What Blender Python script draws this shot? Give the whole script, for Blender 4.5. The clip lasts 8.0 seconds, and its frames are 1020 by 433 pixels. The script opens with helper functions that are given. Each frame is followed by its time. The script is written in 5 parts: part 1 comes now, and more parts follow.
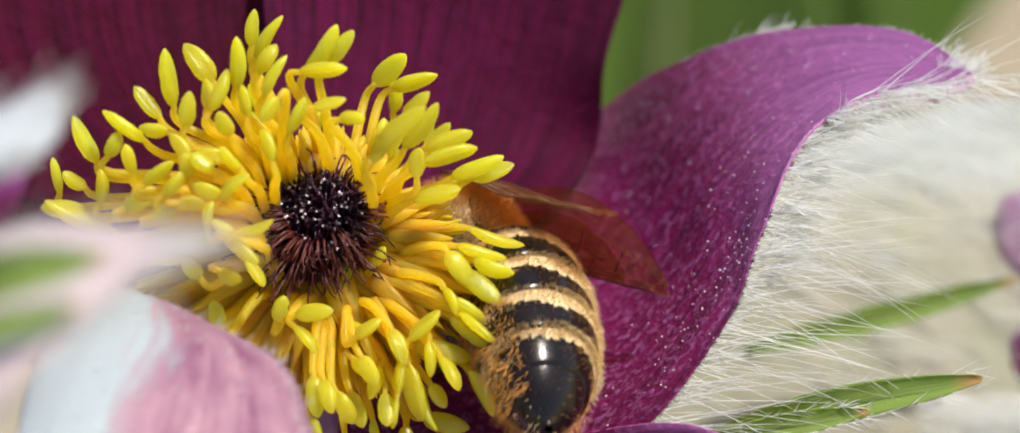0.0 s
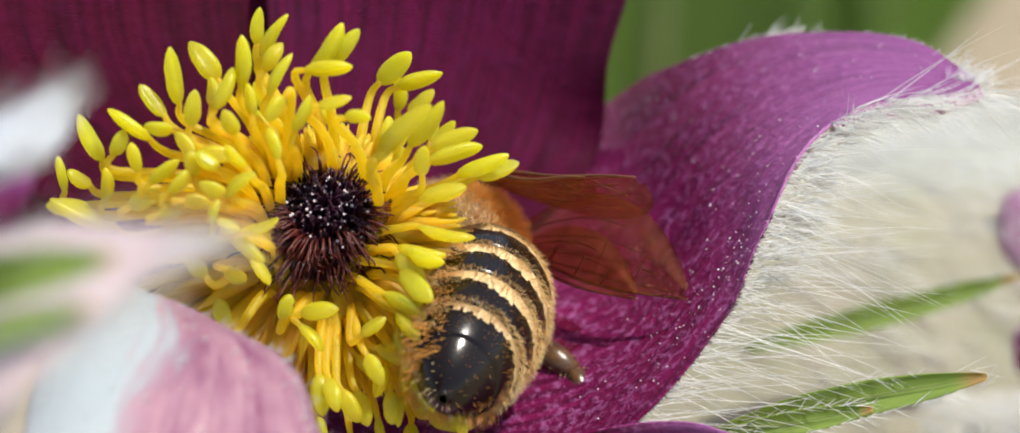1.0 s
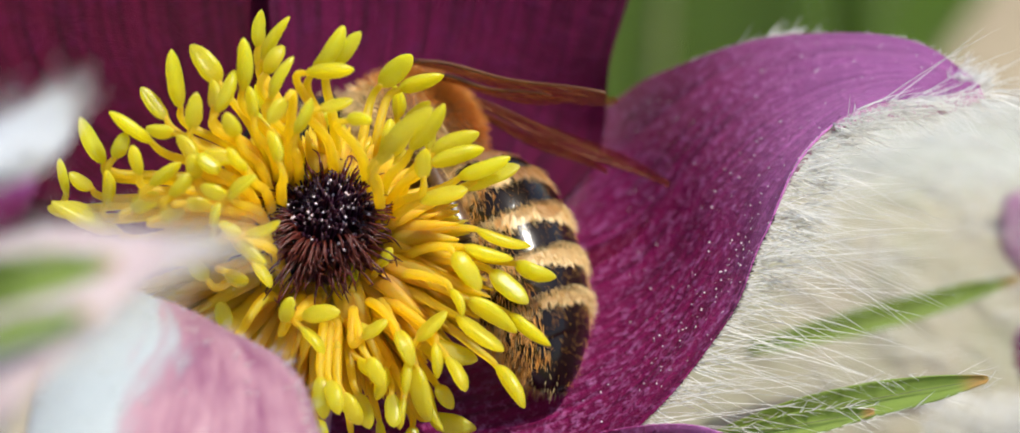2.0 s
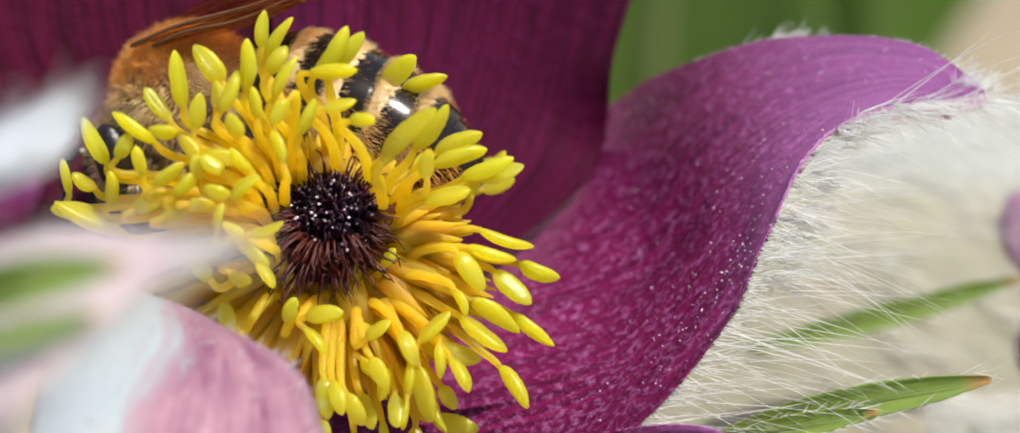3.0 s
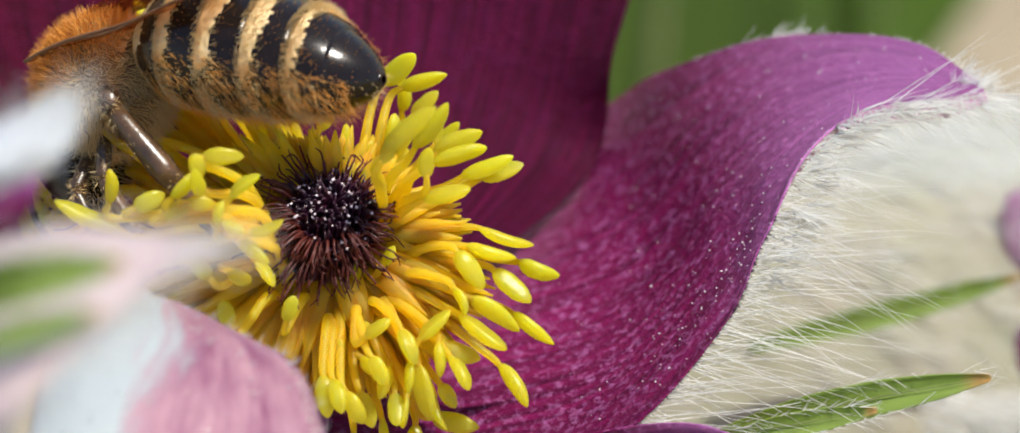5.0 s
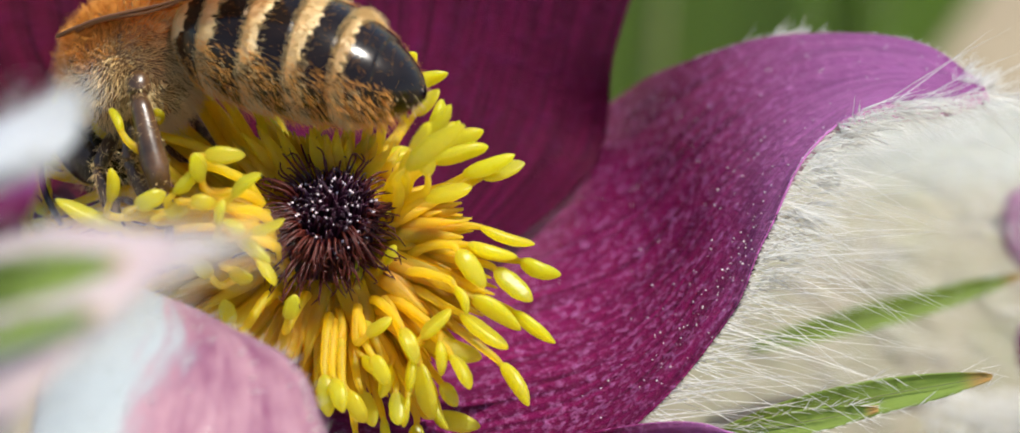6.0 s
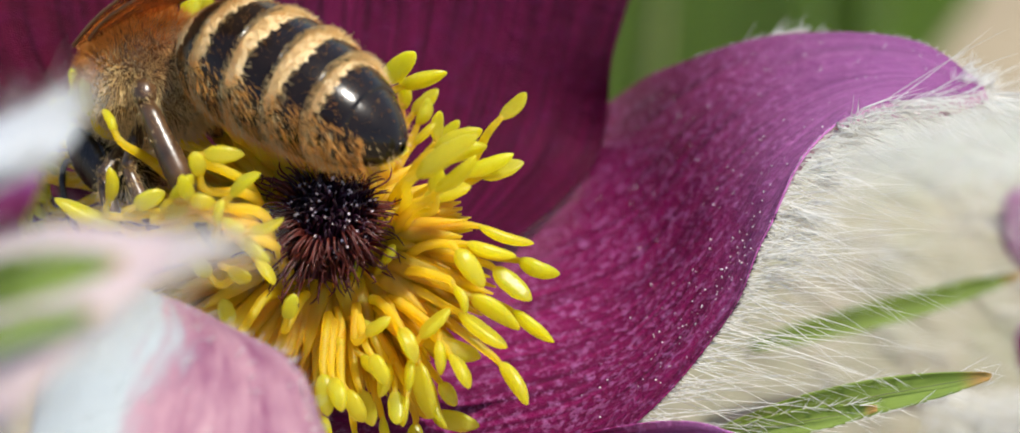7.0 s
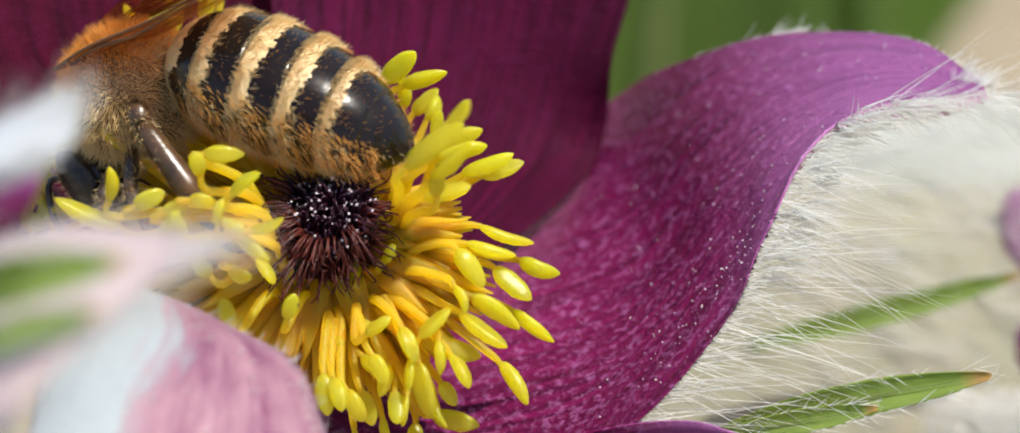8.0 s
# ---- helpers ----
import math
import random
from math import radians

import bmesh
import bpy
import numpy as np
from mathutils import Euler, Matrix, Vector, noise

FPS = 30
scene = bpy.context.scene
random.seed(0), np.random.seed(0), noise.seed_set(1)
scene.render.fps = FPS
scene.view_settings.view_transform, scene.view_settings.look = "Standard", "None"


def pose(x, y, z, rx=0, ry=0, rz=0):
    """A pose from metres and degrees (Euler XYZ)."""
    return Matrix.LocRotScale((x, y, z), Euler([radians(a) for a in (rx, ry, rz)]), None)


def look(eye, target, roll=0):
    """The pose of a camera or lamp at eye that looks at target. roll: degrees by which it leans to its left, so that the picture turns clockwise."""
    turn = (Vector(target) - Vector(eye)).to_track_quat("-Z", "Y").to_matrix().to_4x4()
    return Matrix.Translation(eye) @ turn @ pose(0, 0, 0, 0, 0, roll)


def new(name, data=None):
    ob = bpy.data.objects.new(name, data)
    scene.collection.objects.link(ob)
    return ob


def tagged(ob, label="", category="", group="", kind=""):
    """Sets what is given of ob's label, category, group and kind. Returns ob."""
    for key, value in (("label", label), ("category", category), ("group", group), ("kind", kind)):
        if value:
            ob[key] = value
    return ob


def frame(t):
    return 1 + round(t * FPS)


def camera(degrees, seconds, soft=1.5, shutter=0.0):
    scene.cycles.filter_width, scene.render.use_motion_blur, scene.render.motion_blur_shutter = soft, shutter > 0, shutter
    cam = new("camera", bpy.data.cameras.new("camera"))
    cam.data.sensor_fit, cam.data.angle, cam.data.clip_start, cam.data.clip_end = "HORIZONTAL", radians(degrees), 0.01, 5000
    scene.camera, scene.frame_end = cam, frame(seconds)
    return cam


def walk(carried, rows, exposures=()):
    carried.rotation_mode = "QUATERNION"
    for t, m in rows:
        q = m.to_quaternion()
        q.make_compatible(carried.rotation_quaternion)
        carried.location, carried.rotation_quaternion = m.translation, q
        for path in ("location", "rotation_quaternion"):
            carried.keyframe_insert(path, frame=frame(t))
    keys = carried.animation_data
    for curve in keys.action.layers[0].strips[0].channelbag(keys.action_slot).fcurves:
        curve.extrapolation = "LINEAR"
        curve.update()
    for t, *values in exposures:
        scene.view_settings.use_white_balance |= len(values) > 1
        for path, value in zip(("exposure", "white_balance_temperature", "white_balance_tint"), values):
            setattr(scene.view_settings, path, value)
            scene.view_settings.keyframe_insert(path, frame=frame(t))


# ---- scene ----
# ---------------------------------------------------------------- camera
# A macro view: millimetres right, up and towards the lens, measured from a point beside the pistil.
MM = 0.001
TILT = radians(35)
HEIGHT = 0.14
REACH = 122.0
BENCH = Matrix(((1, 0, 0, 0),
                (0, math.sin(TILT), -math.cos(TILT), 0),
                (0, math.cos(TILT), math.sin(TILT), HEIGHT),
                (0, 0, 0, 1)))


def at(u, v, w):
    """World place of a point given in millimetres right, up and towards the lens."""
    return BENCH @ Vector((u * MM, v * MM, w * MM))


cam = camera(14.0, 8.0, soft=1.5, shutter=0.4)
cam.data.dof.use_dof = True
cam.data.dof.focus_distance = (REACH + 1.5) * MM
cam.data.dof.aperture_fstop = 57.0


def stand(t, ex, ez, tx, tz):
    eye, target = at(ex, ez, REACH), at(tx, tz, 0)
    way = (target - eye).normalized()
    right = Vector((1, 0, 0))
    right = (right - way * right.dot(way)).normalized()
    up = right.cross(way)
    m = Matrix((right, up, -way)).transposed().to_4x4()
    return (t, Matrix.Translation(eye) @ m)


PATH = [stand(0.0, 0.85, -0.50, 0.27, 0.00),
        stand(0.5, 0.55, -0.40, 0.17, -0.04),
        stand(1.0, 0.34, -0.30, 0.115, -0.05),
        stand(1.5, 0.38, -0.20, 0.115, 0.00),
        stand(2.2, 0.25, -0.08, 0.05, 0.03),
        stand(3.0, 0.08, 0.03, -0.02, 0.04),
        stand(3.5, 0.00, 0.00, -0.115, 0.04),
        stand(4.0, -0.06, 0.06, -0.07, 0.05),
        stand(4.5, 0.00, 0.00, 0.00, 0.00),
        stand(6.0, 0.00, 0.00, -0.05, -0.04),
        stand(7.0, 0.00, 0.00, -0.02, -0.06),
        stand(8.0, 0.00, 0.00, -0.02, -0.07)]
walk(cam, PATH)

# ---------------------------------------------------------------- light
SUN_TO = (BENCH.to_3x3() @ Vector((0.38, 0.74, 0.56))).normalized()
world = bpy.data.worlds.new("world")
scene.world = world
world.use_nodes = True
nodes, links = world.node_tree.nodes, world.node_tree.links
sky = nodes.new("ShaderNodeTexSky")
sky.sky_type = 'NISHITA'
sky.sun_disc = False
sky.sun_elevation = math.asin(SUN_TO.z)
sky.sun_rotation = math.atan2(SUN_TO.x, SUN_TO.y)
links.new(sky.outputs[0], nodes["Background"].inputs[0])
nodes["Background"].inputs[1].default_value = 0.13

sun = new("sun", bpy.data.lights.new("sun", 'SUN'))
sun.data.energy = 4.6
sun.data.angle = radians(0.6)
sun.data.color = (1.0, 0.95, 0.86)
sun.matrix_world = look(SUN_TO * 2, (0, 0, 0))
scene.view_settings.exposure = 0.32


# ---------------------------------------------------------------- materials
def shader(name):
    m = bpy.data.materials.new(name)
    m.use_nodes = True
    return m, m.node_tree.nodes, m.node_tree.links, m.node_tree.nodes["Principled BSDF"]


def surface(name, dark, light, scale=1500.0, rough=0.5, stretch=(1, 1, 1), coords="Object", fine=4000.0,
            bump=0.15, through_light=0.0, glow=None, sheen=0.0, metal=0.0, contrast=1.0, spec=0.5, coat=0.0, vary=0.0, depth=0.00005, mottle=None, waxy=0.0, tip=None, glare=None):
    """A surface with broad colour variation, fine relief, and light that passes through thin tissue."""
    m, n, l, b = shader(name)
    co = n.new("ShaderNodeTexCoord")
    mp = n.new("ShaderNodeMapping")
    mp.inputs["Scale"].default_value = stretch
    l.new(co.outputs[coords], mp.inputs[0])
    broad = n.new("ShaderNodeTexNoise")
    broad.inputs["Scale"].default_value = scale
    broad.inputs["Detail"].default_value = 5
    broad.inputs["Roughness"].default_value = 0.65
    l.new(mp.outputs[0], broad.inputs[0])
    ramp = n.new("ShaderNodeValToRGB")
    ramp.color_ramp.elements[0].position = 0.5 - 0.22 / contrast
    ramp.color_ramp.elements[1].position = 0.5 + 0.22 / contrast
    ramp.color_ramp.elements[0].color = (*dark, 1)
    ramp.color_ramp.elements[1].color = (*light, 1)
    l.new(broad.outputs[0], ramp.inputs[0])
    colour, grain = ramp.outputs[0], None
    if tip:
        # second colour blended in towards the tip: colour, start and end along the blade
        uv = n.new("ShaderNodeSeparateXYZ")
        l.new(co.outputs["UV"], uv.inputs[0])
        rise = n.new("ShaderNodeMapRange")
        rise.interpolation_type = 'SMOOTHSTEP'
        rise.inputs[1].default_value, rise.inputs[2].default_value = tip[1], tip[2]
        l.new(uv.outputs[1], rise.inputs[0])
        pale = n.new("ShaderNodeMix")
        pale.data_type = 'RGBA'
        pale.inputs[7].default_value = (*tip[0], 1)
        damp = n.new("ShaderNodeMath")
        damp.operation = 'MULTIPLY'
        l.new(rise.outputs[0], damp.inputs[0])
        l.new(broad.outputs[0], damp.inputs[1])
        l.new(damp.outputs[0], pale.inputs[0])
        l.new(colour, pale.inputs[6])
        colour = pale.outputs[2]
    if mottle:
        # small pale cells: colour, size, share
        cell = n.new("ShaderNodeTexNoise")
        cell.inputs["Scale"].default_value = mottle[1]
        cell.inputs["Detail"].default_value = 3
        cell.inputs["Roughness"].default_value = 0.7
        l.new(co.outputs["Object"], cell.inputs[0])
        cut = n.new("ShaderNodeMapRange")
        cut.inputs[1].default_value, cut.inputs[2].default_value = 0.5, 0.72
        cut.inputs[4].default_value = mottle[2]
        l.new(cell.outputs[0], cut.inputs[0])
        mix = n.new("ShaderNodeMix")
        mix.data_type = 'RGBA'
        mix.inputs[7].default_value = (*mottle[0], 1)
        l.new(cut.outputs[0], mix.inputs[0])
        l.new(colour, mix.inputs[6])
        colour = mix.outputs[2]
        grain = cell.outputs[0]
    if glare:
        # sun glare painted as a white side: colour, where it ends across the petal
        uv = n.new("ShaderNodeSeparateXYZ")
        l.new(co.outputs["UV"], uv.inputs[0])
        fray = n.new("ShaderNodeMath")
        fray.operation = 'MULTIPLY_ADD'
        fray.inputs[1].default_value = 0.55
        l.new(broad.outputs[0], fray.inputs[0])
        l.new(uv.outputs[0], fray.inputs[2])
        cover = n.new("ShaderNodeMapRange")
        cover.inputs[1].default_value, cover.inputs[2].default_value = glare[1] + 0.09, glare[1] - 0.07
        l.new(fray.outputs[0], cover.inputs[0])
        # lays the white of the glare over the petal's own colour
        down = n.new("ShaderNodeMix")
        down.data_type = 'RGBA'
        down.inputs[7].default_value = (*glare[0], 1)
        l.new(cover.outputs[0], down.inputs[0])
        l.new(colour, down.inputs[6])
        colour = down.outputs[2]
    if vary:
        info = n.new("ShaderNodeObjectInfo")
        hs = n.new("ShaderNodeHueSaturation")
        span = n.new("ShaderNodeMapRange")
        span.inputs[3].default_value, span.inputs[4].default_value = 1 - vary, 1 + vary
        l.new(info.outputs["Random"], span.inputs[0])
        l.new(span.outputs[0], hs.inputs["Value"])
        turn = n.new("ShaderNodeMapRange")
        turn.inputs[3].default_value, turn.inputs[4].default_value = 0.5 - vary * 0.16, 0.5 + vary * 0.12
        l.new(info.outputs["Random"], turn.inputs[0])
        l.new(turn.outputs[0], hs.inputs["Hue"])
        l.new(colour, hs.inputs["Color"])
        colour = hs.outputs[0]
    l.new(colour, b.inputs["Base Color"])
    small = n.new("ShaderNodeTexNoise")
    small.inputs["Scale"].default_value = fine
    small.inputs["Detail"].default_value = 3
    l.new(mp.outputs[0], small.inputs[0])
    bp = n.new("ShaderNodeBump")
    bp.inputs["Strength"].default_value = bump
    bp.inputs["Distance"].default_value = depth
    l.new(small.outputs[0], bp.inputs["Height"])
    l.new(bp.outputs[0], b.inputs["Normal"])
    if grain:
        bp2 = n.new("ShaderNodeBump")
        bp2.inputs["Strength"].default_value = 0.65
        bp2.inputs["Distance"].default_value = 0.0002
        l.new(grain, bp2.inputs["Height"])
        l.new(bp.outputs[0], bp2.inputs["Normal"])
        l.new(bp2.outputs[0], b.inputs["Normal"])
    rr = n.new("ShaderNodeMapRange")
    rr.inputs[3].default_value, rr.inputs[4].default_value = max(0.02, rough - 0.1), min(1.0, rough + 0.1)
    l.new(small.outputs[0], rr.inputs[0])
    l.new(rr.outputs[0], b.inputs["Roughness"])
    b.inputs["Metallic"].default_value = metal
    b.inputs["Specular IOR Level"].default_value = spec
    b.inputs["Coat Weight"].default_value = coat
    b.inputs["Sheen Weight"].default_value = sheen
    if sheen:
        b.inputs["Sheen Tint"].default_value = (0.75, 0.72, 1.0, 1)
        b.inputs["Sheen Roughness"].default_value = 0.35
    if waxy:
        b.inputs["Subsurface Weight"].default_value = waxy
        b.inputs["Subsurface Radius"].default_value = (1.0, 0.85, 0.12)
        b.inputs["Subsurface Scale"].default_value = 0.0018
    if through_light:
        tr = n.new("ShaderNodeBsdfTranslucent")
        tr.inputs[0].default_value = (*(glow or light), 1)
        l.new(bp.outputs[0], tr.inputs["Normal"])
        mx = n.new("ShaderNodeMixShader")
        mx.inputs[0].default_value = through_light
        l.new(b.outputs[0], mx.inputs[1])
        l.new(tr.outputs[0], mx.inputs[2])
        l.new(mx.outputs[0], n["Material Output"].inputs[0])
    return m


# lilac towards the tip: thinner pigment plus sky sheen, both put into the colour
PETAL_PURPLE = surface("petal purple", (0.066, 0.0016, 0.030), (0.345, 0.010, 0.138), scale=3.2, stretch=(18, 1, 1), coords="UV", fine=40,
                       rough=0.45, bump=0.8, through_light=0.22, glow=(0.46, 0.006, 0.17), depth=0.00015, spec=0.22, contrast=1.25,
                       mottle=((0.72, 0.25, 0.62), 3300, 0.66), tip=((0.80, 0.32, 0.85), 0.42, 0.88))
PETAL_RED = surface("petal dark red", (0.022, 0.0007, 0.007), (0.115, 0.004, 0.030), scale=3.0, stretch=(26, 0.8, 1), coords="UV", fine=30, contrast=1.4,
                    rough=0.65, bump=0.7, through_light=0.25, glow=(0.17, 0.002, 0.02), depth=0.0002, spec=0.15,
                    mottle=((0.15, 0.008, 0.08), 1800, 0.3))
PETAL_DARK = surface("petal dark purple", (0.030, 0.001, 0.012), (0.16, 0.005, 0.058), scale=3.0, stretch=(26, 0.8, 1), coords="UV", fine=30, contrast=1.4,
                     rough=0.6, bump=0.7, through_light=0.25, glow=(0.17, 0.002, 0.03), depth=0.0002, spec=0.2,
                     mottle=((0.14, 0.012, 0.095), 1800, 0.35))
PETAL_OUTER = surface("petal silky outside", (0.32, 0.10, 0.27), (0.70, 0.44, 0.58), scale=2.6, stretch=(9, 1.2, 1), coords="UV", fine=60,
                      rough=0.36, bump=0.5, through_light=0.3, glow=(0.85, 0.3, 0.5), depth=0.0001, contrast=1.2,
                      mottle=((0.88, 0.78, 0.82), 900, 0.4))
WHITE_SILK = surface("white silky outside", (0.44, 0.45, 0.47), (0.54, 0.60, 0.62), scale=2.0, stretch=(5, 1, 1), coords="UV", fine=60,
                     rough=0.4, bump=0.3, through_light=0.15, glow=(0.95, 0.85, 0.85), sheen=0.6, depth=0.0001)
# mauve, with one side whitened by sun glare put into the colour
PETAL_GLARE = surface("mauve petal outside with painted sun glare", (0.22, 0.064, 0.13), (0.48, 0.27, 0.31), scale=2.6, stretch=(7, 1.4, 1), coords="UV", fine=60,
                rough=0.34, bump=0.4, through_light=0.15, glow=(0.85, 0.3, 0.5), sheen=0.3, depth=0.0001, contrast=1.3,
                glare=((0.43, 0.48, 0.48), 0.76))
PINK_SILK = surface("pink silky outside", (0.52, 0.36, 0.37), (0.64, 0.56, 0.55), scale=2.0, stretch=(6, 1, 1), coords="UV", fine=60,
                    rough=0.55, bump=0.3, through_light=0.2, glow=(0.9, 0.6, 0.6), sheen=0.3, depth=0.0001)
# whiter towards the tip: glare on the white fur, put into the colour
SILK = surface("silky down", (0.34, 0.36, 0.22), (0.49, 0.45, 0.34), scale=2.2, stretch=(2.5, 1.5, 1), coords="UV", fine=30,
               rough=0.7, bump=0.08, through_light=0.3, glow=(0.85, 0.8, 0.6), sheen=0.6, depth=0.0001,
               tip=((0.52, 0.60, 0.58), 0.64, 0.78))
BRACT_GREEN = surface("bract green", (0.15, 0.24, 0.03), (0.33, 0.45, 0.08), scale=3.0, stretch=(10, 1, 1), coords="UV", fine=30,
                      rough=0.45, bump=0.4, through_light=0.3, glow=(0.35, 0.5, 0.05), depth=0.0001, tip=((0.75, 0.20, 0.10), 0.88, 0.97))
ANTHER = surface("anther yellow", (0.62, 0.61, 0.030), (0.72, 0.76, 0.065), scale=700, fine=9000, rough=0.3, bump=0.3,
                 through_light=0.55, glow=(0.95, 0.82, 0.05), vary=0.11, waxy=0.9)
FILAMENT = surface("filament yellow", (0.93, 0.84, 0.047), (0.95, 0.90, 0.075), scale=500, fine=6000, rough=0.5, bump=0.1,
                   through_light=0.66, glow=(1.0, 0.76, 0.05), vary=0.05, waxy=0.9)
STYLE_CORE = surface("style core", (0.012, 0.003, 0.014), (0.06, 0.008, 0.024), scale=900, fine=6000, rough=0.35, bump=0.2)
STYLE_DARK = surface("style dark", (0.035, 0.006, 0.009), (0.16, 0.03, 0.018), scale=900, fine=6000, rough=0.4, bump=0.2, through_light=0.3, glow=(0.35, 0.05, 0.02))
STYLE_TIP = surface("stigma pale", (0.6, 0.45, 0.52), (0.9, 0.82, 0.85), scale=2500, fine=9000, rough=0.3, bump=0.2)
HAIR_WHITE = surface("white plant hair", (0.68, 0.67, 0.63), (0.83, 0.84, 0.83), scale=800, fine=4000, rough=0.35, bump=0.05,
                     through_light=0.55, glow=(0.95, 0.94, 0.90))
STEM_GREEN = surface("stem", (0.10, 0.14, 0.04), (0.22, 0.22, 0.09), scale=300, fine=3000, rough=0.6, bump=0.3)
SOIL = surface("dry ground", (0.24, 0.19, 0.12), (0.38, 0.31, 0.21), scale=45, fine=500, rough=0.95, bump=0.6, depth=0.003)
LEAF_GREEN = surface("leaf green", (0.075, 0.13, 0.017), (0.165, 0.26, 0.036), scale=3.0, stretch=(12, 1, 1), coords="UV", fine=40,
                     rough=0.4, bump=0.3, through_light=0.35, glow=(0.22, 0.42, 0.03), depth=0.0003)
BEE_BLACK = surface("bee cuticle", (0.005, 0.003, 0.002), (0.014, 0.008, 0.005), scale=1500, fine=14000, rough=0.2, bump=0.06, spec=0.36, coat=0.0)
BEE_BAND = surface("bee band", (0.62, 0.44, 0.20), (0.80, 0.63, 0.36), scale=1500, fine=9000, rough=0.4, bump=0.4)
BEE_SKIN = surface("bee thorax skin", (0.10, 0.05, 0.015), (0.30, 0.17, 0.06), scale=1500, fine=9000, rough=0.5, bump=0.3)
BEE_FUZZ = surface("bee fuzz", (0.66, 0.29, 0.04), (0.92, 0.52, 0.13), scale=700, fine=4000, rough=0.5, bump=0.05,
                   through_light=0.3, glow=(0.95, 0.5, 0.09))
BEE_DOWN = surface("bee pale down", (0.84, 0.58, 0.24), (0.95, 0.79, 0.42), scale=700, fine=4000, rough=0.5, bump=0.05,
                   through_light=0.3, glow=(0.75, 0.6, 0.35))
BEE_LEG = surface("bee leg", (0.026, 0.013, 0.006), (0.13, 0.066, 0.028), scale=1200, fine=8000, rough=0.33, bump=0.2, spec=0.7)
BEE_EYE = surface("bee eye", (0.008, 0.005, 0.004), (0.02, 0.012, 0.008), scale=9000, fine=16000, rough=0.25, bump=0.4)
BEE_VEIN = surface("wing vein", (0.10, 0.035, 0.01), (0.20, 0.08, 0.025), scale=900, fine=8000, rough=0.4, bump=0.1)


def membrane():
    m, n, l, b = shader("wing membrane")
    b.inputs["Base Color"].default_value = (0.36, 0.15, 0.055, 1)
    b.inputs["Roughness"].default_value = 0.25
    b.inputs["Specular IOR Level"].default_value = 0.7
    tr = n.new("ShaderNodeBsdfTransparent")
    tr.inputs[0].default_value = (0.95, 0.80, 0.66, 1)
    co = n.new("ShaderNodeTexCoord")
    no = n.new("ShaderNodeTexNoise")
    no.inputs["Scale"].default_value = 900
    l.new(co.outputs["Object"], no.inputs[0])
    rg = n.new("ShaderNodeMapRange")
    rg.inputs[3].default_value, rg.inputs[4].default_value = 0.7, 0.9
    l.new(no.outputs[0], rg.inputs[0])
    mx = n.new("ShaderNodeMixShader")
    l.new(rg.outputs[0], mx.inputs[0])
    l.new(b.outputs[0], mx.inputs[1])
    l.new(tr.outputs[0], mx.inputs[2])
    l.new(mx.outputs[0], n["Material Output"].inputs[0])
    return m


BEE_WING = membrane()


# ---------------------------------------------------------------- mesh helpers
def mesh(name, verts, faces, mats, index=None, uvs=None, smooth=True):
    """Verts in millimetres. uvs: one pair for each vertex."""
    me = bpy.data.meshes.new(name)
    me.from_pydata([(x * MM, y * MM, z * MM) for x, y, z in verts], [], faces)
    for m in mats:
        me.materials.append(m)
    if index is not None:
        me.polygons.foreach_set("material_index", index)
    me.polygons.foreach_set("use_smooth", [smooth] * len(me.polygons))
    if uvs is not None:
        layer = me.uv_layers.new(name="UVMap")
        order = np.zeros(len(me.loops), dtype=np.int32)
        me.loops.foreach_get("vertex_index", order)
        layer.data.foreach_set("uv", np.asarray(uvs, dtype=np.float32)[order].ravel())
    me.update()
    return me


def part(name, me, parent, label="", m=None):
    ob = new(name, me)
    ob.parent = parent
    if m is not None:
        ob.matrix_basis = m
    return tagged(ob, label)


def thing(name, base, label, category, group=""):
    """An empty at base (u, v, w); its parts are in millimetres from there."""
    ob = new(name)
    ob.empty_display_size = 0.002
    ob.matrix_basis = BENCH @ Matrix.Translation(Vector(base) * MM)
    return tagged(ob, label, category, group)


def spline(points, n):
    """n + 1 places along a Catmull-Rom curve through the points."""
    p = [np.array(q, float) for q in points]
    p = [2 * p[0] - p[1]] + p + [2 * p[-1] - p[-2]]
    out, spans = [], len(points) - 1
    for i in range(n + 1):
        x = i / n * spans
        k = min(int(x), spans - 1)
        f = x - k
        a, b, c, d = p[k:k + 4]
        out.append(0.5 * (2 * b + (c - a) * f + (2 * a - 5 * b + 4 * c - d) * f * f + (3 * b - a - 3 * c + d) * f ** 3))
    return out


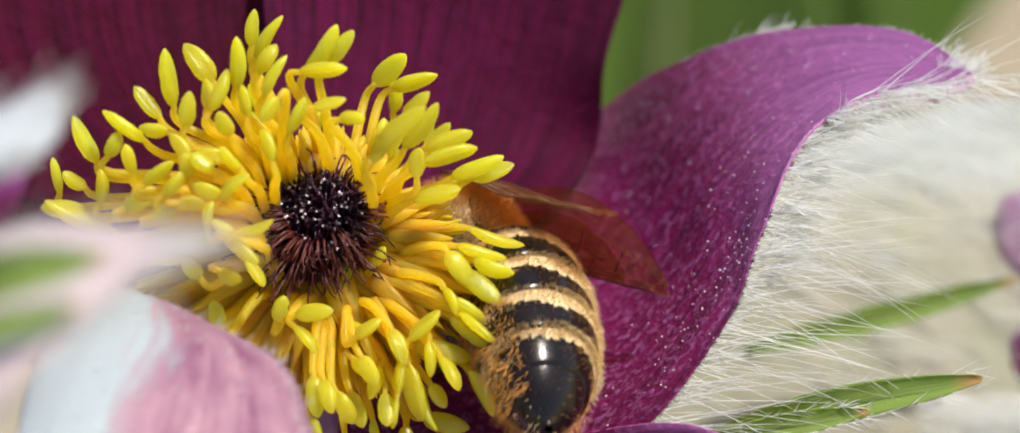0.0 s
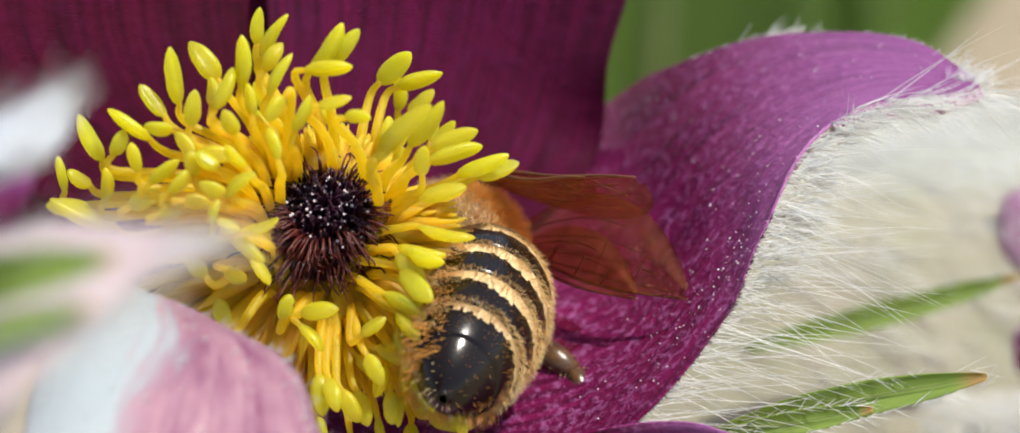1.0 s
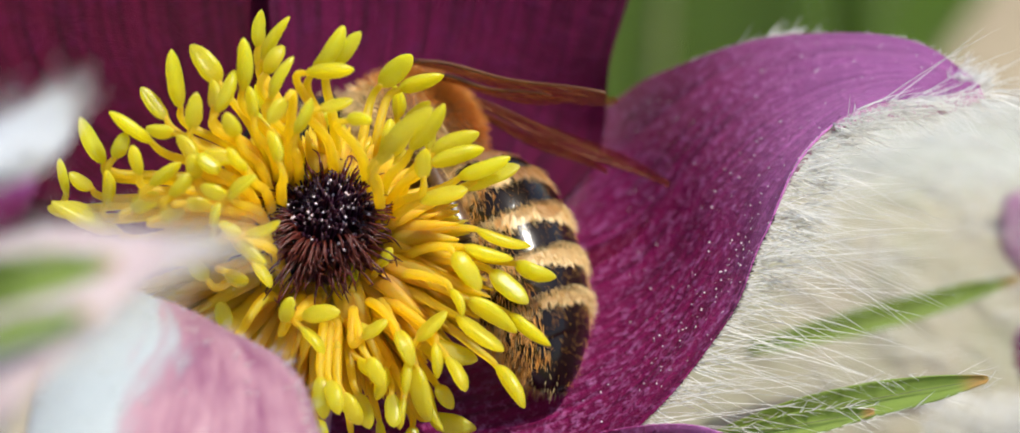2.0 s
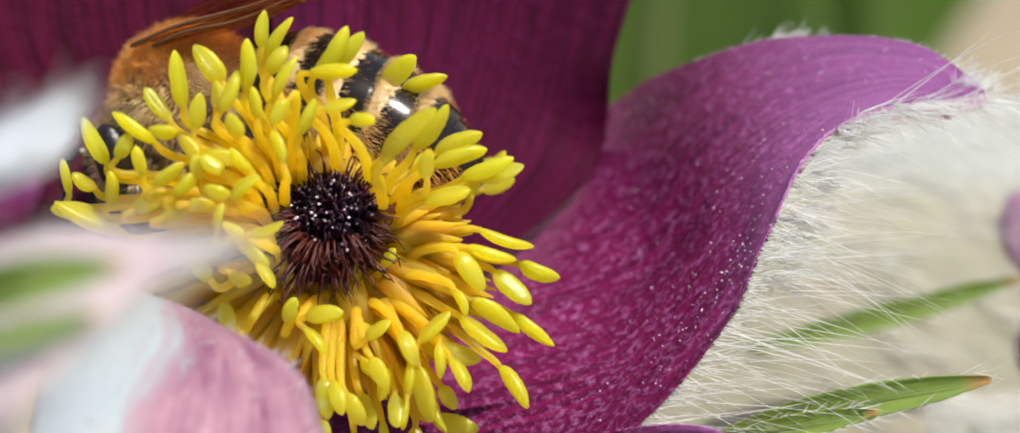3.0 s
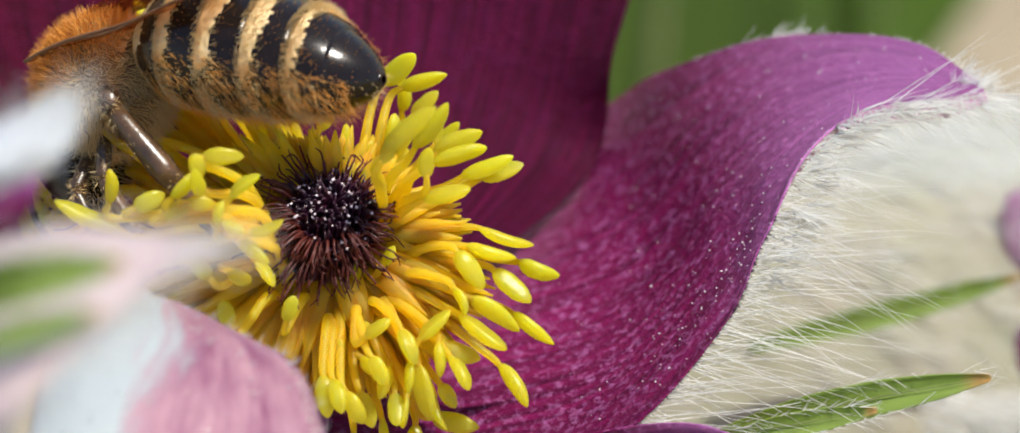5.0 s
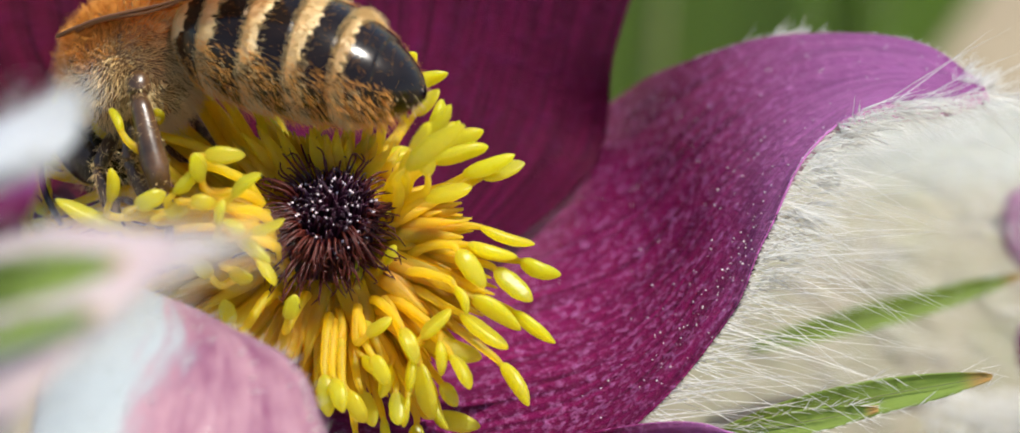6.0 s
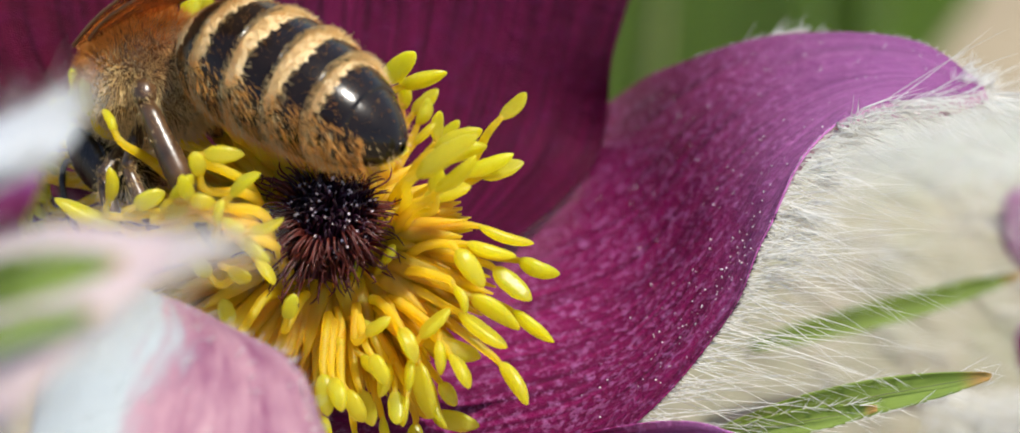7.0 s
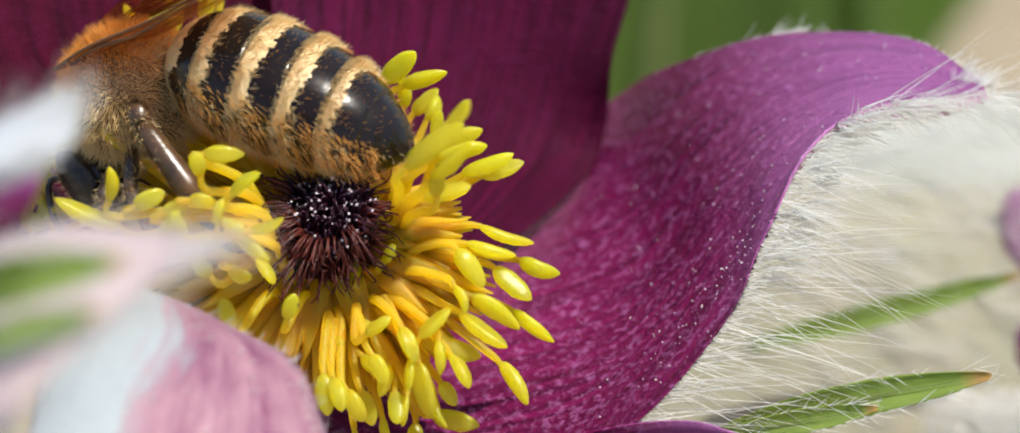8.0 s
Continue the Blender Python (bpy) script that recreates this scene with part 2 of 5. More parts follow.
def blade(name, left, middle, right, inner, outer, base, parent, label="", thick=0.22, n_long=44, n_wide=26, ripple=0.06, seed=1, flip=False):
    """A petal or leaf: a skin through three long curves, with two faces, thickness and a rim."""
    L, M, R = spline(left, n_long), spline(middle, n_long), spline(right, n_long)
    grid = np.zeros((n_long + 1, n_wide + 1, 3))
    for i in range(n_long + 1):
        for j in range(n_wide + 1):
            s = j / n_wide * 2 - 1
            grid[i, j] = L[i] * (s * (s - 1) / 2) + M[i] * (1 - s * s) + R[i] * (s * (s + 1) / 2)
    base = np.array(base)
    di = np.gradient(grid, axis=0)
    dj = np.gradient(grid, axis=1)
    nor = np.cross(dj, di)
    nor /= np.linalg.norm(nor, axis=2, keepdims=True) + 1e-9
    if flip:
        nor = -nor
    for i in range(n_long + 1):
        for j in range(n_wide + 1):
            q = grid[i, j]
            f = noise.noise(Vector((q[0] * 0.35 + seed, q[1] * 0.35, q[2] * 0.35))) + 0.5 * noise.noise(Vector((j * 0.55, i * 0.06, seed)))
            grid[i, j] = q + nor[i, j] * f * ripple * 2
    taper = np.ones((n_long + 1, n_wide + 1, 1))
    for j in range(n_wide + 1):
        taper[:, j, 0] = 0.25 + 0.75 * min(1, min(j, n_wide - j) / 3)
    back = grid - nor * thick * taper
    rows, cols = n_long + 1, n_wide + 1
    verts = [tuple(v) for v in (grid.reshape(-1, 3) - base)] + [tuple(v) for v in (back.reshape(-1, 3) - base)]
    uv = [(j / n_wide, i / n_long) for i in range(rows) for j in range(cols)] * 2
    half = rows * cols
    faces, index = [], []

    def quad(a, b, c, d, k):
        faces.append((a, b, c, d) if not flip else (d, c, b, a))
        index.append(k)
    for i in range(n_long):
        for j in range(n_wide):
            a, b, c, d = i * cols + j, i * cols + j + 1, (i + 1) * cols + j + 1, (i + 1) * cols + j
            quad(a, b, c, d, 0)
            quad(d + half, c + half, b + half, a + half, 1)
    for i in range(n_long):
        a, d = i * cols, (i + 1) * cols
        quad(a, d, d + half, a + half, 0)
        a, d = a + n_wide, d + n_wide
        quad(d, a, a + half, d + half, 0)
    for j in range(n_wide):
        quad(j + 1, j, j + half, j + 1 + half, 1)
        a = n_long * cols + j
        quad(a, a + 1, a + 1 + half, a + half, 1)
    ob = part(name, mesh(name, verts, faces, [inner, outer], index, uv), parent, label)
    return ob, grid, nor


def tube(points, radii, sides=8, cap=True):
    """Verts and faces of a tapered tube along points."""
    pts = [Vector(p) for p in points]
    verts, faces = [], []
    side = None
    for i, p in enumerate(pts):
        way = (pts[min(i + 1, len(pts) - 1)] - pts[max(i - 1, 0)]).normalized()
        if side is None:
            side = way.orthogonal().normalized()
        side = (side - way * side.dot(way)).normalized()
        other = way.cross(side)
        for k in range(sides):
            a = 2 * math.pi * k / sides
            verts.append(tuple(p + (side * math.cos(a) + other * math.sin(a)) * radii[i]))
    for i in range(len(pts) - 1):
        for k in range(sides):
            a, b = i * sides + k, i * sides + (k + 1) % sides
            faces.append((a, b, b + sides, a + sides))
    if cap:
        faces.append(tuple(range(sides))[::-1])
        last = (len(pts) - 1) * sides
        faces.append(tuple(range(last, last + sides)))
    return verts, faces


def join(pieces):
    verts, faces = [], []
    for v, f in pieces:
        k = len(verts)
        verts += v
        faces += [tuple(i + k for i in q) for q in f]
    return verts, faces


def hair_mesh(name, roots, ways, lengths, radius, mat, droop=(0, 0, 0), bend=0.25, steps=4, rng=None):
    """Thin tapered hairs with three sides, in one mesh."""
    rng = rng or random.Random(3)
    verts, faces = [], []
    for r, d, ln in zip(roots, ways, lengths):
        r, d = Vector(r), Vector(d).normalized()
        side = d.orthogonal().normalized()
        side.rotate(Matrix.Rotation(rng.uniform(0, 6.28), 3, d))
        curl = side * rng.uniform(-bend, bend) + Vector(droop) * rng.uniform(0.3, 1.0)
        other = d.cross(side)
        k = len(verts)
        for i in range(steps):
            f = i / steps
            c = r + d * ln * f + curl * ln * f * f
            rad = radius * (1 - 0.75 * f)
            for a in (0, 2.094, 4.189):
                verts.append(tuple(c + (side * math.cos(a) + other * math.sin(a)) * rad))
        verts.append(tuple(r + d * ln + curl * ln))
        for i in range(steps - 1):
            for a in range(3):
                p, q = k + i * 3 + a, k + i * 3 + (a + 1) % 3
                faces.append((p, q, q + 3, p + 3))
        for a in range(3):
            p, q = k + (steps - 1) * 3 + a, k + (steps - 1) * 3 + (a + 1) % 3
            faces.append((p, q, k + steps * 3))
    return mesh(name, verts, faces, [mat], smooth=False)


def ball(name, size, mats, seed=0, rough=0.0, segs=28, rings=18, centre=(0, 0, 0)):
    verts, faces = [], []
    for i in range(rings + 1):
        a = math.pi * i / rings
        for j in range(segs):
            b = 2 * math.pi * j / segs
            d = Vector((math.cos(a), math.sin(a) * math.cos(b), math.sin(a) * math.sin(b)))
            k = 1 + rough * noise.noise(d * 3 + Vector((seed, 0, 0)))
            verts.append((centre[0] + d.x * size[0] * k, centre[1] + d.y * size[1] * k, centre[2] + d.z * size[2] * k))
    for i in range(rings):
        for j in range(segs):
            a, b = i * segs + j, i * segs + (j + 1) % segs
            faces.append((a, b, b + segs, a + segs))
    return mesh(name, verts, faces, mats)


# ---------------------------------------------------------------- ground and distance
def ground():
    verts, faces = [], []
    n = 60
    size = [(-1 if k < 0 else 1) * (abs(k) ** 3.2) * 60 for k in np.linspace(-1, 1, n + 1)]
    for y in size:
        for x in size:
            d = math.hypot(x, y)
            verts.append((x * 1000, y * 1000, 12 * noise.noise(Vector((x * 3, y * 3, 0))) * min(1, d / 0.3 + 0.2)))
    for i in range(n):
        for j in range(n):
            a = i * (n + 1) + j
            faces.append((a, a + 1, a + n + 2, a + n + 1))
    ob = new("ground", mesh("ground", verts, faces, [SOIL]))
    tagged(ob, "dry sandy ground with straw colour", "ground", kind="structure")


ground()


def stem_to_ground(parent, top, base, way, radius=1.3):
    """A stem from a flower's base down to the ground, in the parent's millimetres."""
    foot = BENCH.inverted() @ Vector((at(*top).x, at(*top).y + 0.004, -0.004)) / MM
    t, w = np.array(top), np.array(way)
    pts = spline([t, t + w * 9, t + w * 18 + (np.array(foot) - t) * 0.12, np.array(foot)], 26)
    v, f = tube([p - np.array(base) for p in pts], [radius] * len(pts), 10)
    part("stem", mesh("stem", v, f, [STEM_GREEN]), parent, "hairy green flower stem")


# ---------------------------------------------------------------- the open flower
CORE = (-5.4, -2.6, -5.0)
AXIS = Vector((0.02, 0.53, 0.85)).normalized()
flower = thing("pasque_flower", CORE, "open purple pasque flower with yellow stamens and dark pistil", "flower")

petal_right, RIGHT_GRID, RIGHT_NOR = blade(
    "petal",
    [(-4.50, -2.75, -6.00), (0.36, 0.18, -20.00), (3.08, 3.62, -18.00), (5.84, 5.05, -13.00), (9.09, 5.84, -11.00), (12.67, 5.56, -9.20), (14.62, 4.06, -6.80)],
    [(-5.30, -4.56, -6.00), (-1.30, -3.40, -7.80), (3.59, -1.77, -8.00), (6.40, 1.48, -7.20), (8.60, 3.39, -6.80), (11.82, 4.34, -6.60), (14.62, 3.95, -6.40)],
    [(-5.61, -7.25, -4.00), (-0.86, -8.37, -3.00), (3.33, -6.34, -0.20), (6.26, -3.21, -0.50), (7.50, -0.62, -1.20), (9.92, 2.80, -3.00), (14.61, 3.83, -6.00)],
    PETAL_PURPLE, PETAL_OUTER, CORE, flower, "velvety purple petal with silky rim", seed=4, n_long=70, n_wide=36)
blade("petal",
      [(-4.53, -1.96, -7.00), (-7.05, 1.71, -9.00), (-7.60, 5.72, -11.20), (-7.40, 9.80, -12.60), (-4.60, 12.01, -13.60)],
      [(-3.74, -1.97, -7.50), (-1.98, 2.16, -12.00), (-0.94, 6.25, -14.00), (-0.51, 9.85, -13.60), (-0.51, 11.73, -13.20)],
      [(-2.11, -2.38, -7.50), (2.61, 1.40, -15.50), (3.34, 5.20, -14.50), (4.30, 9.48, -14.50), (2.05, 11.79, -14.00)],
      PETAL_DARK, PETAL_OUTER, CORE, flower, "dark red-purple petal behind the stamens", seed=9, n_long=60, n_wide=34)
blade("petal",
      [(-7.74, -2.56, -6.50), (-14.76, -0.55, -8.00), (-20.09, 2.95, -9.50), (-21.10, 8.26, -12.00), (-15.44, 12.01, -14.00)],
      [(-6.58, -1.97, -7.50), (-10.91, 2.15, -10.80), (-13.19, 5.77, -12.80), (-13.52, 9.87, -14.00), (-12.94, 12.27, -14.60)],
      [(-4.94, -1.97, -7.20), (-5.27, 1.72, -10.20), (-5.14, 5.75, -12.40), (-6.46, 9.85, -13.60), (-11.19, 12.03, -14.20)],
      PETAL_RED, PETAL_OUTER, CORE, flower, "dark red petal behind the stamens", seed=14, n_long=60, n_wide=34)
blade("petal",
      [(-7.31, -4.56, -6.00), (-9.64, -6.11, -5.00), (-10.66, -8.76, -3.00), (-9.34, -11.32, -1.00), (-6.53, -12.85, 1.00)],
      [(-5.72, -4.98, -6.50), (-5.32, -7.40, -6.50), (-4.86, -9.70, -5.00), (-4.76, -11.85, -2.50), (-4.67, -13.34, 0.00)],
      [(-3.69, -4.56, -6.00), (-0.48, -6.14, -5.50), (1.30, -8.80, -3.50), (0.31, -11.37, -1.50), (-2.73, -12.85, 1.00)],
      PETAL_PURPLE, PETAL_OUTER, CORE, flower, "purple petal beneath the stamens", seed=21, n_long=40, n_wide=24)
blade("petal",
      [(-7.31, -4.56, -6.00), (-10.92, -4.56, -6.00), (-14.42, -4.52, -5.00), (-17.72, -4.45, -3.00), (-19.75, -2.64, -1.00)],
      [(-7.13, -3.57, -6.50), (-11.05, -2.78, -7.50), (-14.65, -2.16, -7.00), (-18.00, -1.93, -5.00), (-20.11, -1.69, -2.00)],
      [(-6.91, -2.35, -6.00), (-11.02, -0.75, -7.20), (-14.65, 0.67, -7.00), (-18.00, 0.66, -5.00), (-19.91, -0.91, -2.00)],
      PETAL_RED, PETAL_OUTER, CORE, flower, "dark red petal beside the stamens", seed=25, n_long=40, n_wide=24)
blade("petal",
      [(-2.87, -7.31, -5.00), (0.31, -6.94, -2.00), (2.98, -6.28, 0.20), (5.24, -6.09, 1.00), (6.65, -6.42, 1.20)],
      [(-3.27, -8.50, -5.00), (0.31, -8.96, -3.00), (3.19, -8.59, -0.60), (5.45, -7.75, 0.60), (6.74, -6.76, 1.20)],
      [(-3.64, -9.62, -4.00), (0.31, -10.94, -1.00), (3.35, -10.40, 0.80), (5.60, -9.21, 1.40), (6.83, -7.14, 1.30)],
      PETAL_PURPLE, PETAL_OUTER, CORE, flower, "purple petal beneath the stamens", seed=28, n_long=40, n_wide=20)
stem_to_ground(flower, CORE, CORE, (-0.02, -0.53, -0.85))

# receptacle and pistil
v, f = tube([AXIS * k for k in (-0.9, 0.0, 0.9, 1.7, 2.2)], [1.2, 2.0, 1.8, 1.2, 0.4], 20)
part("receptacle", mesh("receptacle", v, f, [FILAMENT]), flower, "yellow-green receptacle")


def pistil():
    rng = random.Random(8)
    core, spread, tips = [], [], []
    side = AXIS.orthogonal().normalized()
    other = AXIS.cross(side)
    foot = Vector((-0.75, 0.15, 0.0))
    top = Vector((-5.20, 0.30, 0.20)) - Vector(CORE)
    column = top - foot
    for i in range(330):
        r = math.sqrt((i + 0.5) / 330)
        a = i * 2.39996
        out = side * math.cos(a) + other * math.sin(a)
        root = foot + AXIS * 0.8 + out * r * 0.9
        end = top + out * r * 1.30 + AXIS * (0.3 - 0.75 * r * r + rng.uniform(-0.45, 0.3))
        mid = root.lerp(end, 0.6) + out * 0.25 * r
        curl = out * rng.uniform(0.0, 0.25) + Vector((rng.uniform(-.15, .15), rng.uniform(-.15, .15), 0))
        pts = spline([root, mid, end, end + AXIS * 0.14 + curl], 6)
        core.append(tube(pts, [0.09, 0.085, 0.072, 0.056, 0.042, 0.03, 0.012], 5))
        if rng.random() < 0.5 * (1 - 0.75 * r):
            e = Vector(pts[-1])
            d = (AXIS + curl * 4).normalized()
            k = rng.uniform(0.6, 1.4)
            tips.append(tube([e - d * 0.03, e + d * 0.035 * k, e + d * 0.08 * k], [0.02, 0.042 * k, 0.014], 6))
    for i in range(420):
        a = i * 2.39996
        out = side * math.cos(a) + other * math.sin(a)
        h = rng.random() ** 0.8
        if out.y < 0:
            h = 0.45 + 0.55 * h
        root = foot + column * (0.25 + 0.68 * h) + out * rng.uniform(0.8, 1.15)
        reach = (rng.uniform(0.35, 0.85) if h > 0.8 else rng.uniform(0.5, 1.35)) * (1.35 if out.x < -0.2 else 1.0)
        end = root + out * reach + AXIS * (rng.uniform(0.5, 1.2) * (1.1 - 0.5 * h))
        mid = root.lerp(end, 0.5) + AXIS * 0.25 - out * 0.12
        hook = (out * rng.uniform(0.05, 0.35) + AXIS * rng.uniform(-0.35, 0.15) + Vector((rng.uniform(-.25, .25), rng.uniform(-.25, .25), rng.uniform(-.2, .2))))
        pts = spline([root, mid, end, end + hook], 8)
        spread.append(tube(pts, [0.042, 0.042, 0.04, 0.037, 0.034, 0.03, 0.027, 0.022, 0.01], 5))
    ob = part("pistil", mesh("pistil", *join(core), [STYLE_CORE]), flower, "dark purple bristly pistil")
    part("outer_style", mesh("outer_style", *join(spread), [STYLE_DARK]), ob, "curved brown-red outer style")["kind"] = "stuff"
    part("stigma", mesh("stigma", *join(tips), [STYLE_TIP]), ob, "pale stigma tips")["kind"] = "stuff"


pistil()

# stamens: the foot of each anther when nothing leans on it, and the way to its end
STAMENS_TOP = [
    (-7.32, 4.98, -0.03, 0.10, 1.11), (-7.15, 4.62, 0.20, 0.78, 1.24), (-7.71, 3.67, 1.31, 0.09, 1.51), (-8.40, 3.94, 0.56, -0.87, 1.12),
    (-8.44, 3.02, 1.64, 0.53, 1.26), (-9.14, 2.55, 1.66, 0.15, 1.07), (-7.79, 2.33, 2.10, -0.32, 0.68), (-7.05, 4.18, 0.94, 0.53, 0.83),
    (-6.89, 3.44, 1.49, 0.70, 1.23), (-5.69, 4.18, 0.94, 0.95, 1.37), (-5.12, 4.45, 0.84, 0.85, 0.95), (-5.86, 4.20, 1.32, 1.42, 0.09),
    (-5.45, 3.13, 1.97, 1.00, 0.26), (-4.64, 2.78, 2.42, 0.71, 0.02), (-6.37, 3.42, 2.32, -0.52, -0.71), (-6.54, 1.54, 2.57, -0.34, 0.97),
    (-8.53, 3.16, 1.40, -0.04, 0.70), (-6.09, 2.39, 2.21, 0.47, 1.03), (-7.33, 2.86, 1.92, -0.15, 0.94)]
STAMENS_LEFT = [
    (-9.56, 3.19, 0.41, -0.23, 1.69), (-9.94, 2.86, 0.59, -0.78, 0.95), (-9.68, 2.46, 1.28, -0.68, 0.11), (-10.33, 2.17, 0.92, -1.27, 0.91),
    (-11.84, 1.57, 0.06, -0.71, 1.38), (-11.49, 1.72, 0.74, 0.36, 0.74), (-13.03, 0.66, -0.71, -0.15, 1.06), (-12.20, 0.85, -0.17, -0.50, 0.34),
    (-10.34, 0.89, 1.88, 0.90, 0.70), (-9.76, 0.61, 2.09, 0.66, 0.71), (-8.24, 1.32, 2.45, -0.60, 0.41), (-12.16, 0.12, -0.26, -1.34, 0.15),
    (-10.68, 1.22, 1.27, -0.17, 0.87), (-9.03, 1.64, 1.89, -0.53, 0.75), (-8.04, 0.60, 2.60, -0.75, 0.28), (-7.47, 1.35, 2.68, -0.56, 0.65)]
STAMENS_RIGHT = [
    (-3.72, 1.73, 2.06, 1.58, 1.41), (-2.81, 1.98, 0.82, 0.99, 1.31), (-2.25, 1.88, -0.13, 1.42, 0.61), (-2.31, 1.54, -0.05, 1.62, 0.48),
    (-1.45, 1.16, -0.36, 1.53, 0.61), (-0.92, 1.12, -0.58, 1.31, 0.42), (-2.59, 0.48, 0.31, 1.43, 0.34), (-2.45, 1.11, 0.74, 0.06, 0.89),
    (-3.77, 1.51, 2.18, 0.51, 0.88), (-0.98, -0.32, -0.59, 1.67, -0.54), (-1.30, -0.85, -0.22, 1.47, -0.38), (0.23, -1.34, -1.09, 1.23, -0.44),
    (-1.58, -1.02, 0.06, 0.80, -1.11), (-0.50, -1.57, -0.47, 1.11, -0.96), (-1.18, -2.38, -0.05, 1.45, -1.01), (0.04, -2.84, -0.69, 1.25, -0.94),
    (-1.67, -2.09, 0.33, 0.38, -0.80), (-1.52, -2.86, 0.05, 1.41, -1.05)]
STAMENS_HIGH = [(-3.27, 3.84, -2.40, 1.44, 0.43), (-3.84, 3.94, -2.40, 1.05, 0.94), (-3.93, 1.57, -2.40, 0.94, 0.45)]
STAMENS_LOW = [
    (-2.11, -3.67, 0.30, 0.06, -1.05), (-1.77, -4.09, 0.29, 0.55, -0.99), (-0.34, -4.36, -0.45, 0.84, -1.23), (-3.21, -3.29, 0.42, 0.44, -1.05),
    (-2.91, -4.15, 0.29, -0.06, -1.03), (-2.69, -4.34, 0.15, 0.38, -1.66), (-2.26, -5.22, -0.37, 0.38, -1.05), (-2.68, -3.61, 0.51, 0.91, 0.86),
    (-4.07, -4.08, 0.62, 0.48, -0.89), (-5.47, -4.65, 0.57, 0.13, -1.24), (-5.19, -4.75, 0.62, 0.29, -0.99), (-4.81, -5.13, 0.42, 0.51, -0.95),
    (-3.05, -5.30, 0.14, -0.11, -0.92), (-3.39, -5.14, 0.17, 0.08, -0.99), (-4.26, -3.53, 0.52, 0.76, 0.53), (-6.00, -2.88, 0.71, 1.14, 0.13),
    (-6.03, -3.18, 0.79, 0.70, -0.80), (-2.06, -4.92, -0.02, 0.42, -0.65)]
STAMENS_UNDER = [
    (-2.34, -6.00, -1.77, 1.41, -0.29), (-5.65, -5.95, -0.81, 0.19, -0.62), (-3.81, -5.96, -0.96, 0.23, -0.96), (-4.63, -6.34, -0.82, 0.10, -0.87),
    (-2.82, -6.19, -1.65, 0.00, -0.97), (-2.60, -3.78, -0.27, 1.72, -0.42), (-3.55, -4.39, -0.11, -0.29, -0.96), (-4.42, -5.16, -0.15, 0.38, -1.05)]


STAMENS_FREE = [
    (-7.56, -0.48, 2.45, 1.09, 0.39), (-7.96, -0.59, 2.03, 1.09, -0.81), (-7.40, -1.28, 1.08, 0.57, -0.80), (-6.56, -3.08, 0.51, 0.27, 0.80),
    (-8.22, -1.55, 1.00, 0.42, -0.23), (-8.17, -3.22, 0.69, -0.23, 0.72), (-8.29, -0.18, 2.43, 0.58, -0.22), (-8.43, -0.33, 2.31, 0.17, 0.81),
    (-9.31, 0.42, 2.16, 0.71, -0.08), (-8.90, 1.73, 2.13, 1.28, 0.00), (-8.06, 0.53, 2.52, 0.94, 0.69), (-8.95, 1.10, 1.97, -0.19, 0.75),
    (-10.95, 0.23, 1.39, 0.96, 0.45), (-11.76, 0.35, 0.48, 0.08, 1.08), (-11.39, -0.41, -0.04, -2.06, 0.92), (-8.72, -1.79, 1.24, -0.47, 0.47),
    (-10.08, 0.01, 1.91, 0.66, 0.23)]


def filler_stamens():
    """Shorter stamens crowded between the long ones."""
    rng = random.Random(31)
    side = Vector((1, 0, 0))
    side = (side - AXIS * side.dot(AXIS)).normalized()
    other = AXIS.cross(side)
    out = []
    for i in range(56):
        a = i * 2.39996 + rng.uniform(-0.2, 0.2)
        lean = radians(rng.uniform(24, 62))
        if -0.1 < (a + 0.1) % (2 * math.pi) - 0.1 < 0.8 and i % 4 or math.cos(a) < -0.2 and i % 3:
            continue
        ln = rng.uniform(4.0, 5.6) + (1.0 if math.sin(a) > 0 else -0.6)
        d = AXIS * math.cos(lean) + (side * math.cos(a) + other * math.sin(a)) * math.sin(lean)
        turn = rng.uniform(-0.7, 0.7)
        out.append((*(Vector(CORE) + d * ln), d.x * 1.2 + turn, d.y * 1.2 - turn * 0.4))
    return out


